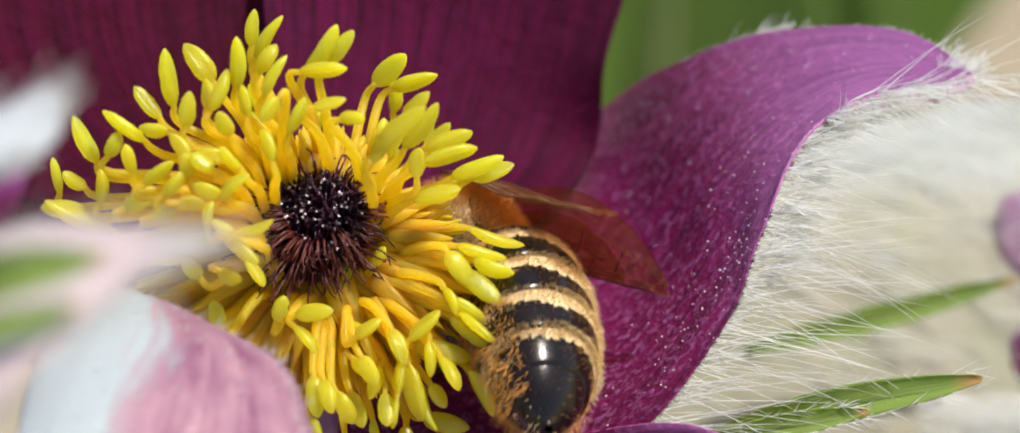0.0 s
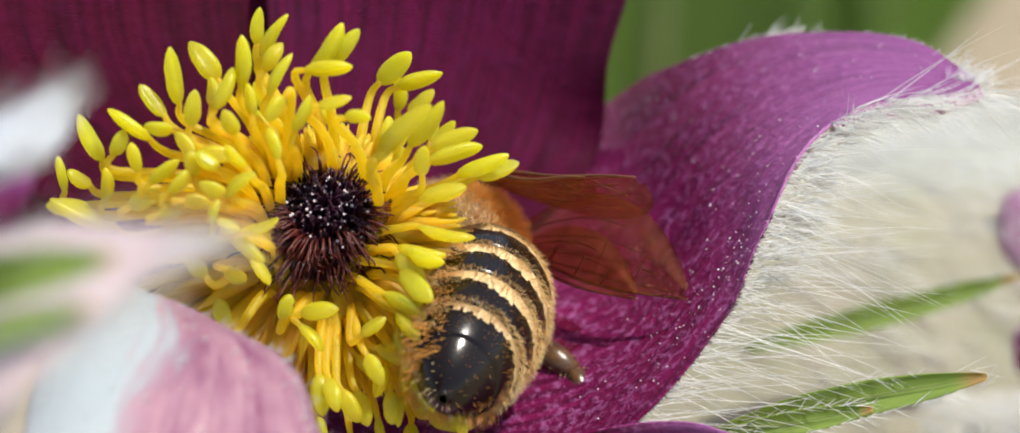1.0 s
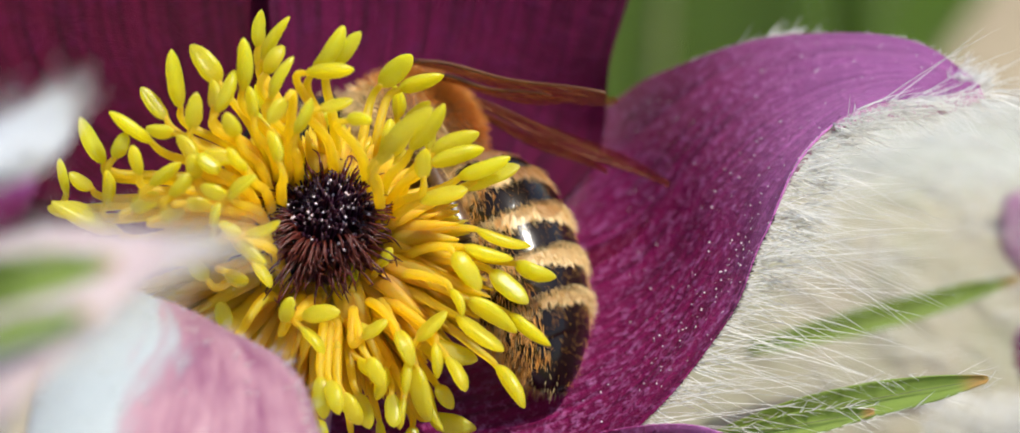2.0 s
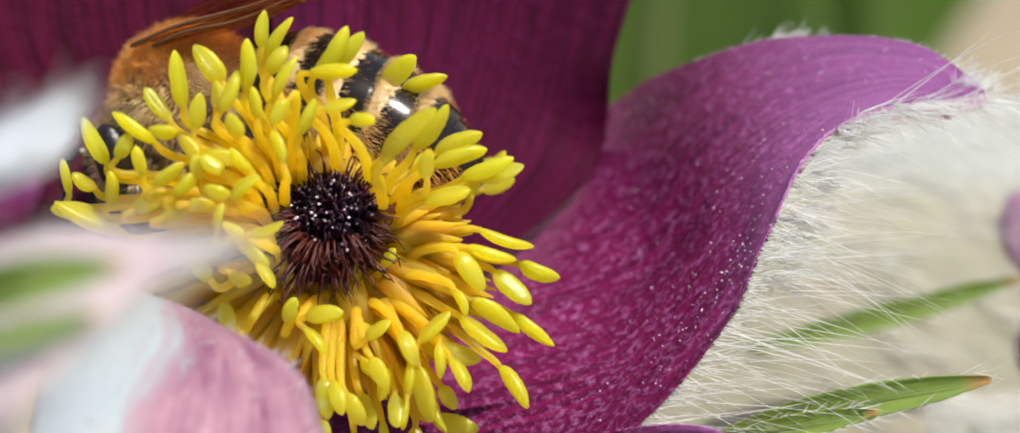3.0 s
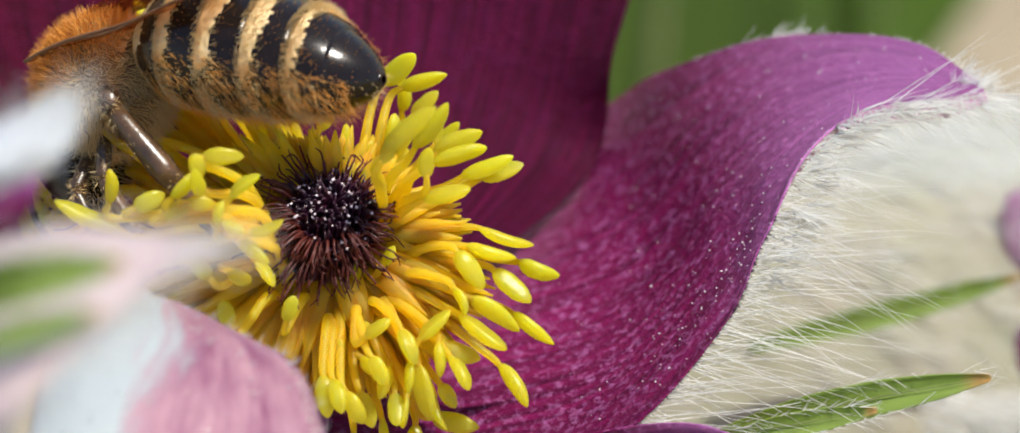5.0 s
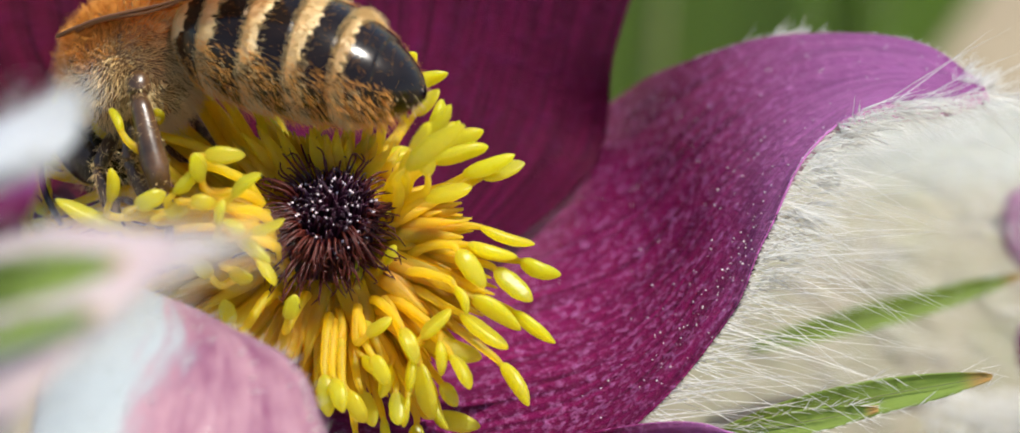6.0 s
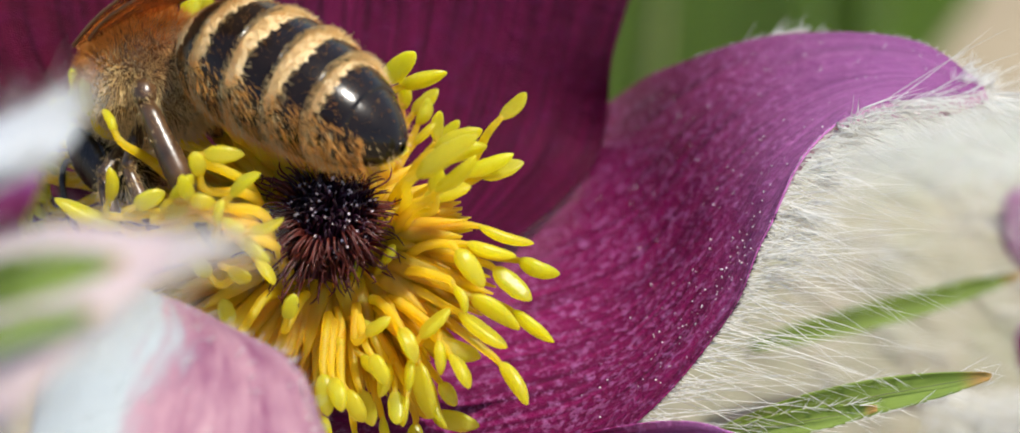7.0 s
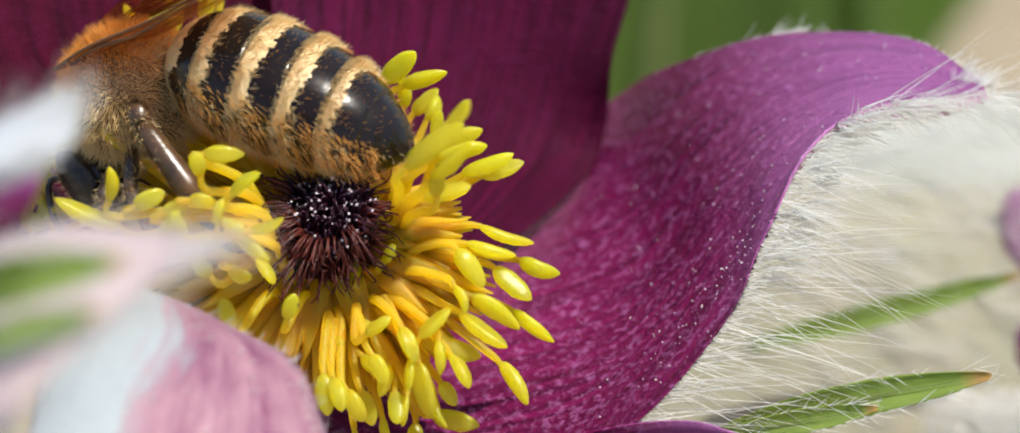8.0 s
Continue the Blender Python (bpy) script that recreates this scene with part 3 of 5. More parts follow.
def anther_mesh(ln, wide, rng):
    """Two pollen sacs with a groove between them, along z from 0."""
    n_r, n_s = 10, 16
    verts, faces = [], []
    bow = rng.uniform(-0.12, 0.12)
    flat = rng.uniform(0.6, 0.85)
    cleft = rng.uniform(0.2, 0.5)
    skew = rng.uniform(-0.12, 0.12)
    seed = rng.uniform(0, 50)
    for i in range(n_r + 1):
        f = i / n_r
        f = 0.5 - 0.5 * math.cos(math.pi * f)
        r = wide * (1 - abs(2 * f - 1) ** 2.6 * 0.97) ** 0.66 * (1.0 + (skew - 0.10) * (2 * f - 1))
        for k in range(n_s):
            a = 2 * math.pi * k / n_s
            groove = 1 - (cleft if math.cos(a) > 0 else 0.18) * abs(math.cos(a)) ** 5
            bump = 1 + 0.10 * noise.noise(Vector((math.cos(a) * 1.4, math.sin(a) * 1.4 + seed, f * 5)))
            verts.append((math.cos(a) * r * flat * groove * bump + bow * math.sin(math.pi * f), math.sin(a) * r * bump, f * ln))
    for i in range(n_r):
        for k in range(n_s):
            a, b = i * n_s + k, i * n_s + (k + 1) % n_s
            faces.append((a, b, b + n_s, a + n_s))
    faces.append(tuple(range(n_s))[::-1])
    faces.append(tuple(range(n_r * n_s, n_r * n_s + n_s)))
    return mesh("anther", verts, faces, [ANTHER])


STAMENS = []


def ribbon(points, wide, thin, sides=8):
    """A flattened tube, broad across its way in the plane that faces up the flower."""
    pts = [Vector(p) for p in points]
    verts, faces = [], []
    for i, p in enumerate(pts):
        way = (pts[min(i + 1, len(pts) - 1)] - pts[max(i - 1, 0)]).normalized()
        across = way.cross(Vector((0, 0, 1)))
        across = across.normalized() if across.length > 0.05 else Vector((1, 0, 0))
        other = way.cross(across)
        for k in range(sides):
            a = 2 * math.pi * k / sides
            verts.append(tuple(p + across * math.cos(a) * wide[i] + other * math.sin(a) * thin))
    for i in range(len(pts) - 1):
        for k in range(sides):
            a, b = i * sides + k, i * sides + (k + 1) % sides
            faces.append((a, b, b + sides, a + sides))
    last = (len(pts) - 1) * sides
    faces += [tuple(range(sides))[::-1], tuple(range(last, last + sides))]
    return verts, faces


def staminodes():
    """Broad filaments without anthers that sweep outwards from the pistil and fill the cup."""
    rng = random.Random(61)
    heart = Vector((-5.35, -0.55, -2.6)) - Vector(CORE)
    pieces = []
    for i in range(1250):
        a = i * 2.39996 + rng.uniform(-0.1, 0.1)
        out = Vector((math.cos(a), math.sin(a), 0))
        if out.y > 0.25 and i % 2:
            continue
        deep = rng.random() ** 0.8
        reach = rng.uniform(2.2, 4.0) + (1.2 if out.y < -0.2 else -0.7 if out.y > 0.25 else 0.2) + (0.8 if out.x < -0.4 else 0)
        swing = Vector((-out.y, out.x, 0)) * rng.uniform(-0.5, 0.5)
        root = heart + out * rng.uniform(0.7, 1.0) + Vector((0, 0, -2.0 - 1.2 * deep))
        knee = heart + out * (1.1 + 0.3 * deep) + Vector((0, 0, 1.0 - 1.9 * deep + rng.uniform(-0.3, 0.3)))
        end = heart + out * reach + swing + Vector((0, 0, 1.9 - 2.2 * deep + rng.uniform(-0.4, 0.4) - (0.5 if out.y > 0.3 else 0)))
        pts = spline([root, knee, knee.lerp(end, 0.5) + Vector((0, 0, 0.35)), end], 8)
        k = rng.uniform(0.8, 1.15)
        pieces.append(ribbon(pts, [q * k for q in (0.16, 0.20, 0.24, 0.27, 0.28, 0.26, 0.21, 0.13, 0.03)], 0.12))
    part("staminode", mesh("staminode", *join(pieces), [FILAMENT]), flower, "broad yellow filaments without anthers")["kind"] = "stuff"


staminodes()


def stamen(place, rng, size=1.0):
    """A filament that rises round the pistil and bows outwards, with an anther at its end."""
    core = Vector(CORE)
    low = Vector(place[:3])
    way = Vector((place[3], place[4], rng.uniform(-0.15, 0.55) * math.hypot(place[3], place[4])))
    ln = max(0.85, way.length) * size
    lean = way.normalized()
    q = low + lean * ln * 0.5
    out = (q - core) - AXIS * (q - core).dot(AXIS)
    out = out.normalized() if out.length > 0.1 else AXIS.orthogonal().normalized()
    root = core + out * rng.uniform(1.2, 1.8) + AXIS * rng.uniform(0.0, 1.0)
    wide = min(0.33, rng.uniform(0.195, 0.235) * max(ln, 1.15))
    reach = (low - root).length
    mid = root + AXIS * reach * 0.36 + (low - root) * 0.36
    near = low - (lean * 0.55 + (low - root).normalized() * 0.45) * min(0.6, reach * 0.15)
    pts = spline([root, mid, near, low + lean * 0.12], 14)
    v, f = tube([Vector(p) - root for p in pts], [0.20 - 0.115 * i / 14 for i in range(15)], 8)
    ob = part("stamen", mesh("stamen", v, f, [FILAMENT]), flower, m=Matrix.Translation((root - core) * MM))
    up = lean.orthogonal().normalized()
    up.rotate(Matrix.Rotation(rng.uniform(0, 6.28), 3, lean))
    side = up.cross(lean)
    m = Matrix((side, up, lean)).transposed().to_4x4()
    part("anther", anther_mesh(ln, wide, rng), ob, m=Matrix.Translation((low - root) * MM) @ m)
    STAMENS.append((ob, root, q))


def all_stamens():
    rng = random.Random(17)
    for row in (STAMENS_TOP, STAMENS_LEFT, STAMENS_RIGHT, STAMENS_LOW, STAMENS_UNDER):
        for q in row:
            stamen(q, rng)
    for q in STAMENS_FREE + STAMENS_HIGH:
        stamen(q, rng, size=0.95)
        STAMENS.pop()
    for q in filler_stamens():
        stamen(q, rng, size=0.85)


all_stamens()


# ---------------------------------------------------------------- hairs on the right petal's rim
def rim_hairs():
    rng = random.Random(5)
    roots, ways, lens = [], [], []
    rows, cols = RIGHT_GRID.shape[:2]
    base = np.array(CORE)
    def along(x, j):
        k = min(int(x), rows - 2)
        f = x - k
        return RIGHT_GRID[k, j] * (1 - f) + RIGHT_GRID[k + 1, j] * f - base

    for i in range(420):
        roots.append(along(rng.uniform(0.25, 1.0) * (rows - 1), cols - 1) + np.array((0, 0, -0.12)))
        ways.append((1.0, rng.uniform(-0.9, 0.7), rng.uniform(-0.4, 0.5)))
        lens.append(rng.choice((0.1, 0.12, 0.16, 0.2, 0.3)) * rng.uniform(0.6, 1.3))
    for i in range(240):
        roots.append(along(rng.uniform(0.3, 1.0) * (rows - 1), cols - 1) + np.array((0, 0, -0.15)))
        ways.append((1.0, rng.gauss(-0.05, 0.35), rng.uniform(-0.5, 0.3)))
        lens.append(rng.uniform(0.8, 2.4) if rng.random() < 0.7 else rng.uniform(2.5, 5.5))
    for i in range(95):
        roots.append(along(rng.uniform(0.3, 0.7) * (rows - 1), cols - 1) + np.array((0, 0, -0.15)))
        ways.append((1.0, rng.gauss(-0.1, 0.3), rng.uniform(-0.3, 0.2)))
        lens.append(rng.uniform(2.2, 6.5))
    for i in range(170):
        roots.append(along(rng.uniform(0.66, 1.0) * (rows - 1), cols - 1) + np.array((0, 0, rng.uniform(-0.4, -0.1))))
        ways.append((1.0, rng.gauss(-0.3, 0.35), rng.uniform(-0.1, 0.8)))
        lens.append(rng.uniform(0.5, 2.4))
    # bright tufts beside the rim
    for i in range(60):
        spot = along(rng.uniform(0.60, 0.93) * (rows - 1), cols - 1) + np.array((rng.uniform(0.05, 1.0), rng.uniform(-0.35, 0.0), rng.uniform(-0.3, 0.2)))
        rise = rng.gauss(-0.1, 0.3)
        for h in range(9):
            roots.append(spot + np.array((rng.gauss(0, 0.12), rng.gauss(0, 0.06), rng.gauss(0, 0.08))))
            ways.append((1.0, rise + rng.gauss(0, 0.12), rng.uniform(0.2, 0.6)))
            lens.append(rng.uniform(0.5, 1.5))
    for i in range(150):
        x = rng.gauss(0.66, 0.03) if i < 22 else rng.gauss(0.97, 0.025) if i < 90 else rng.uniform(0.5, 1.0)
        roots.append(along(min(0.999, x) * (rows - 1), 0))
        ways.append((rng.uniform(0.4, 2.2), 1.0, rng.uniform(-0.5, 0.3)))
        lens.append(rng.uniform(0.25, 0.9) if i < 90 else rng.uniform(0.05, 0.2))
    ob = part("petal_hair", hair_mesh("petal_hair", roots, ways, lens, 0.017, HAIR_WHITE, droop=(0.1, -0.15, 0), rng=rng), petal_right,
              "long white silky hairs along the rim")
    tagged(ob, kind="stuff")


rim_hairs()


def curled_rim():
    """The petal's edge rolls under near its tip."""
    rows = RIGHT_GRID.shape[0]
    picks = [RIGHT_GRID[int((rows - 1) * f), -1] for f in (0.84, 0.88, 0.92, 0.96, 1.0)]
    fall = [np.array((0.06, -0.62 * math.sin(math.pi * (0.1 + 0.72 * i / 4)), 0.4)) for i in range(5)]
    roll, grid, nor = blade("petal_rim", [p + np.array((0, 0.03, 0.04)) for p in picks], [p + d * 0.5 + np.array((0, 0, 0.12)) for p, d in zip(picks, fall)],
                            [p + d for p, d in zip(picks, fall)], PETAL_OUTER, PETAL_OUTER, CORE, petal_right, "rolled pink rim with short hairs",
                            thick=0.06, n_long=24, n_wide=8, ripple=0.04, seed=61)
    rng = random.Random(19)
    base = np.array(CORE)
    roots, ways, lens = [], [], []
    for i in range(420):
        k, j = rng.randrange(0, 24), rng.randrange(0, 9)
        roots.append(grid[k, j] - base)
        ways.append((rng.gauss(0.6, 0.3), rng.gauss(-0.2, 0.4), rng.uniform(0.4, 1.1)))
        lens.append(rng.uniform(0.1, 0.35) if i < 300 else rng.uniform(0.5, 1.6))
    for i in range(130):
        roots.append(np.array((rng.uniform(13.6, 15.0), 3.9 + rng.uniform(-0.1, 0.25), -6.7)) - base)
        ways.append((rng.gauss(0.6, 0.6), rng.gauss(0.7, 0.5), rng.uniform(-0.3, 0.5)))
        lens.append(rng.uniform(0.2, 0.8))
    part("petal_hair", hair_mesh("petal_hair", roots, ways, lens, 0.017, HAIR_WHITE, droop=(0.2, -0.2, 0), bend=0.5, rng=rng), roll, "short white silky hairs")["kind"] = "stuff"
    roots, ways, lens = [], [], []
    for i in range(330):
        f = rng.uniform(0.36, 0.70) * (rows - 1)
        k = int(f)
        roots.append(RIGHT_GRID[k, -1] * (k + 1 - f) + RIGHT_GRID[k + 1, -1] * (f - k) - base + np.array((-0.02, 0, -0.05)))
        ways.append((1.0, rng.gauss(0.2, 0.4), rng.uniform(-0.2, 0.6)))
        lens.append(rng.uniform(0.08, 0.24))
    part("rim_bristle", hair_mesh("rim_bristle", roots, ways, lens, 0.020, STYLE_CORE, rng=rng), petal_right, "short dark bristles along the edge")["kind"] = "stuff"


curled_rim()


def pollen():
    """Grains of pollen scattered over the right petal."""
    rng = random.Random(77)
    grains = []
    rows, cols = RIGHT_GRID.shape[:2]
    base = np.array(CORE)
    for i in range(230):
        if i < 150:
            k, j = rng.randrange(18, rows - 2), rng.randrange(2, cols - 2)
        else:
            k, j = min(rows - 3, max(4, int(rng.gauss(34, 6)))), min(cols - 2, max(2, int(rng.gauss(31, 2.5))))
        a, b = rng.random(), rng.random()
        q = RIGHT_GRID[k, j] + (RIGHT_GRID[k + 1, j] - RIGHT_GRID[k, j]) * a + (RIGHT_GRID[k, j + 1] - RIGHT_GRID[k, j]) * b
        n = RIGHT_NOR[k, j]
        r = rng.uniform(0.010, 0.030)
        q = Vector(q - base + n * r * 0.6)
        up = Vector(n)
        grains.append(tube([q - up * r, q - up * r * 0.4, q + up * r * 0.4, q + up * r], [r * 0.4, r, r, r * 0.4], 6))
    part("pollen", mesh("pollen", *join(grains), [STYLE_TIP]), petal_right, "scattered pale pollen grains")["kind"] = "stuff"


pollen()


# ---------------------------------------------------------------- neighbouring flower on the right, seen from outside
bud = thing("silky_flower", (15.67, -13.34, -28.00), "pale silky-haired pasque flower seen from outside", "flower")
BUD = (15.67, -13.34, -28.00)
sheet, SHEET_GRID, _ = blade(
    "petal",
    [(5.05, -15.59, -27.00), (1.76, -9.91, -26.00), (5.94, -3.88, -26.00), (7.85, -0.75, -27.00), (11.31, 2.80, -29.50), (16.92, 4.50, -33.00)],
    [(11.98, -15.48, -26.00), (10.94, -9.81, -24.50), (12.59, -4.31, -25.00), (14.30, -0.63, -26.00), (16.66, 2.08, -28.50), (20.08, 4.45, -33.00)],
    [(22.72, -15.69, -28.00), (24.91, -9.98, -27.00), (24.91, -4.37, -27.00), (24.61, -0.64, -28.00), (24.22, 2.22, -30.00), (23.80, 4.46, -33.50)],
    SILK, PETAL_PURPLE, BUD, bud, "cream petal outside covered in long silky white hairs", seed=33, n_long=50, n_wide=30, ripple=0.02)


blade("petal",
      [(19.16, -2.70, -26.60), (17.95, -1.77, -26.10), (17.49, -0.62, -26.10), (17.72, 0.76, -26.10), (19.16, 1.22, -26.60)],
      [(20.02, -2.69, -26.10), (19.26, -1.76, -25.60), (19.03, -0.62, -25.60), (19.26, 0.76, -25.60), (20.02, 1.22, -26.10)],
      [(21.47, -2.70, -26.60), (21.17, -1.77, -26.10), (20.94, -0.62, -26.10), (21.17, 0.76, -26.10), (21.47, 1.22, -26.60)],
      PETAL_OUTER, PETAL_PURPLE, BUD, bud, "mauve petal outside", seed=36, n_long=16, n_wide=12, ripple=0.02)


blade("petal",
      [(18.75, -6.4, -26.20), (17.95, -5.6, -25.70), (17.75, -4.7, -25.70), (18.15, -3.9, -25.70), (19.15, -3.5, -26.20)],
      [(19.75, -6.4, -25.70), (19.25, -5.6, -25.20), (19.15, -4.7, -25.20), (19.35, -3.9, -25.20), (19.75, -3.5, -25.70)],
      [(21.15, -6.4, -26.20), (21.15, -5.6, -25.70), (21.15, -4.7, -25.70), (21.05, -3.9, -25.70), (20.75, -3.5, -26.20)],
      PETAL_PURPLE, PETAL_OUTER, BUD, bud, "dull purple petal among the hairs", seed=39, n_long=16, n_wide=12, ripple=0.02)


def sheet_hairs():
    """Silky hairs in tufts: fine ones all over, and bright thick locks."""
    rng = random.Random(6)
    roots, ways, lens = [], [], []
    rows, cols = SHEET_GRID.shape[:2]
    base = np.array(BUD)
    for i in range(260):
        k, j = rng.randrange(3, rows - 1), rng.randrange(1, cols - 1)
        q = SHEET_GRID[k, j] + (SHEET_GRID[k + 1, j + 1] - SHEET_GRID[k, j]) * rng.random()
        rise = rng.gauss(-0.12, 0.28) + 0.15 * k / rows
        lift = rng.uniform(0.15, 0.6)
        long = rng.uniform(1.5, 5.0)
        for h in range(rng.randrange(2, 7)):
            roots.append(q - base + np.array((rng.gauss(0, 0.3), rng.gauss(0, 0.25), 0)))
            ways.append((1.0, rise + rng.gauss(0, 0.10), lift + rng.gauss(0, 0.1)))
            lens.append(long * rng.uniform(0.6, 1.3))
    # a bright lock below the lower bract
    for i in range(420):
        roots.append(np.array((rng.uniform(14.0, 18.5), rng.uniform(-8.2, -5.9), -21.5 + rng.uniform(-1, 0.5))) - base)
        ways.append((1.0, rng.gauss(-0.35, 0.12), rng.uniform(-0.1, 0.3)))
        lens.append(rng.uniform(1.5, 4.5))
    ob = part("petal_hair", hair_mesh("petal_hair", roots, ways, lens, 0.021, HAIR_WHITE, droop=(0.1, -0.25, 0), bend=0.15, rng=rng), sheet,
              "long white silky hairs")
    tagged(ob, kind="stuff")


sheet_hairs()
stem_to_ground(bud, BUD, BUD, (-0.05, -0.53, -0.85))


def bract(name, a, b, c, wide, label, group="", mats=(BRACT_GREEN, BRACT_GREEN), seed=1, cup=0.4):
    """A narrow pointed leaf along three places."""
    ob = thing(name, a, label, "leaf", group)
    mid = spline([a, b, c], 8)
    left, right, cen = [], [], []
    for i, p in enumerate(mid):
        f = i / 8
        r = wide * (math.sin(math.pi * (0.12 + 0.86 * f)) ** 0.8) + 0.02
        w = mid[min(i + 1, 8)] - mid[max(i - 1, 0)]
        s = np.cross(w, np.array((0, 0, 1.0)))
        s /= np.linalg.norm(s) + 1e-9
        left.append(p - s * r)
        right.append(p + s * r)
        cen.append(p - np.array((0, 0, cup * r)))
    blade("leaf", left, cen, right, mats[0], mats[1], a, ob, thick=0.15, n_long=30, n_wide=10, seed=seed, ripple=0.03)
    rib = [p - np.array(a) - np.array((0, 0, cup * wide * 0.6 - 0.02 * wide)) * math.sin(math.pi * i / 8) for i, p in enumerate(mid)]
    part("midrib", mesh("midrib", *tube(rib, [wide * 0.07 * (1.05 - i / 8.4) for i in range(9)], 8), [STEM_GREEN]), ob, "paler midrib")
    rng = random.Random(seed)
    roots, ways, lens = [], [], []
    for i in range(56):
        k = rng.randrange(0, 8)
        e = (left if rng.random() < 0.5 else right)[k]
        roots.append(e + (mid[k + 1] - mid[k]) * rng.random() - np.array(a))
        way = mid[k + 1] - mid[k]
        way = way / np.linalg.norm(way)
        ways.append(way + np.array((rng.uniform(-.5, .5), rng.uniform(-.7, .7), rng.uniform(-.2, .5))))
        lens.append(wide * rng.uniform(0.5, 2.2))
    part("leaf_hair", hair_mesh("leaf_hair", roots, ways, lens, 0.016, HAIR_WHITE, rng=rng), ob, "fine white hairs on the edge")["kind"] = "stuff"
    return ob


bract("green_bract", (5.08, -7.39, -4.60), (9.95, -5.74, -3.40), (14.49, -4.85, -3.20), 0.55, "narrow green bract among white silky hairs", "bracts", seed=2)
bract("green_bract", (8.29, -4.58, -22.50), (13.69, -3.21, -22.00), (17.69, -2.07, -21.50), 0.42, "narrow green bract among white silky hairs", "bracts", seed=3)

bract("green_bract", (6.6, -6.62, -3.2), (8.9, -6.2, -2.8), (11.0, -5.82, -2.7), 0.34, "short green bract with a reddish tip", "bracts", seed=5)

# ---------------------------------------------------------------- blurred neighbour in front, on the left
front = thing("front_flower", (-15.82, -9.60, 14.00), "pale pink silky pasque flower close to the lens", "flower")
FRONT = (-15.82, -9.60, 14.00)
FRONT_PETALS = []
ob, grid, nor = blade("petal",
      [(-14.83, -9.51, 15.00), (-13.06, -6.62, 13.00), (-12.62, -4.60, 10.50), (-11.87, -2.95, 8.00), (-10.62, -2.00, 6.00)],
      [(-10.59, -9.47, 15.50), (-10.14, -6.60, 13.20), (-9.64, -4.70, 11.00), (-9.25, -3.20, 8.40), (-9.62, -2.30, 6.00)],
      [(-6.20, -9.78, 12.00), (-4.72, -7.47, 10.50), (-5.16, -5.70, 8.60), (-6.00, -4.02, 7.00), (-8.40, -2.85, 5.90)],
      PETAL_GLARE, PETAL_PURPLE, FRONT, front, "silky mauve petal outside with painted white sun glare", seed=41)
FRONT_PETALS.append((ob, grid, (0.8, 0.5, 0.2), 200, 0.5))
ob, grid, nor = blade("petal",
      [(-16.45, -0.70, 25.00), (-14.51, 0.60, 26.00), (-12.90, 1.60, 26.00), (-11.45, 2.40, 25.50), (-10.40, 2.95, 25.00)],
      [(-15.24, -1.00, 26.00), (-13.18, 0.50, 27.00), (-11.90, 1.35, 27.00), (-10.90, 2.05, 26.00), (-10.25, 2.88, 25.00)],
      [(-13.60, -1.00, 26.00), (-11.80, 0.50, 26.50), (-10.85, 0.95, 26.50), (-10.10, 1.75, 26.00), (-10.05, 2.80, 25.00)],
      WHITE_SILK, PETAL_PURPLE, FRONT, front, "white silky petal outside", seed=44)
FRONT_PETALS.append((ob, grid, (0.7, 0.7, 0.2), 160, 1.4))
blade("petal",
      [(-15.20, -1.60, 18.00), (-14.40, -0.40, 19.00), (-13.80, 0.60, 19.00), (-13.30, 1.70, 19.00)],
      [(-13.80, -1.40, 18.50), (-13.20, -0.30, 19.20), (-12.80, 0.60, 19.20), (-12.50, 1.60, 19.00)],
      [(-12.60, -0.90, 18.00), (-12.00, 0.00, 19.00), (-11.70, 0.70, 19.00), (-11.60, 1.45, 19.00)],
      PETAL_PURPLE, PETAL_OUTER, FRONT, front, "purple petal inside", seed=49, n_long=20, n_wide=14)
ob, grid, nor = blade("petal",
      [(-15.88, -3.45, 25.00), (-13.54, -1.45, 26.50), (-10.79, -0.25, 27.00), (-8.75, -0.28, 26.50), (-6.84, -0.59, 26.00)],
      [(-14.20, -6.16, 30.00), (-11.76, -3.81, 31.00), (-9.58, -1.98, 30.00), (-7.83, -1.13, 28.50), (-6.72, -0.67, 26.50)],
      [(-13.32, -7.44, 32.00), (-11.28, -5.01, 32.50), (-9.62, -3.10, 31.00), (-8.20, -1.71, 29.00), (-6.64, -0.76, 27.00)],
      PINK_SILK, PETAL_PURPLE, FRONT, front, "white silky petal outside", seed=47)
FRONT_PETALS.append((ob, grid, (0.9, 0.3, 0.2), 260, 2.4))


def front_hairs():
    rng = random.Random(9)
    for ob, grid, way, count, far in FRONT_PETALS:
        roots, ways, lens = [], [], []
        rows, cols = grid.shape[:2]
        for i in range(count):
            k, j = rng.randrange(2, rows - 1), rng.randrange(0, cols)
            if rng.random() < 0.5:
                j = rng.choice((0, 1, cols - 2, cols - 1))
            roots.append(grid[k, j] - np.array(FRONT))
            ways.append(Vector(way) + Vector((rng.uniform(-.5, .5), rng.uniform(-.5, .5), rng.uniform(-.2, .6))))
            lens.append(rng.uniform(0.4, 1.0) * far)
        part("petal_hair", hair_mesh("petal_hair", roots, ways, lens, 0.022, HAIR_WHITE, rng=rng), ob, "long white silky hairs")["kind"] = "stuff"


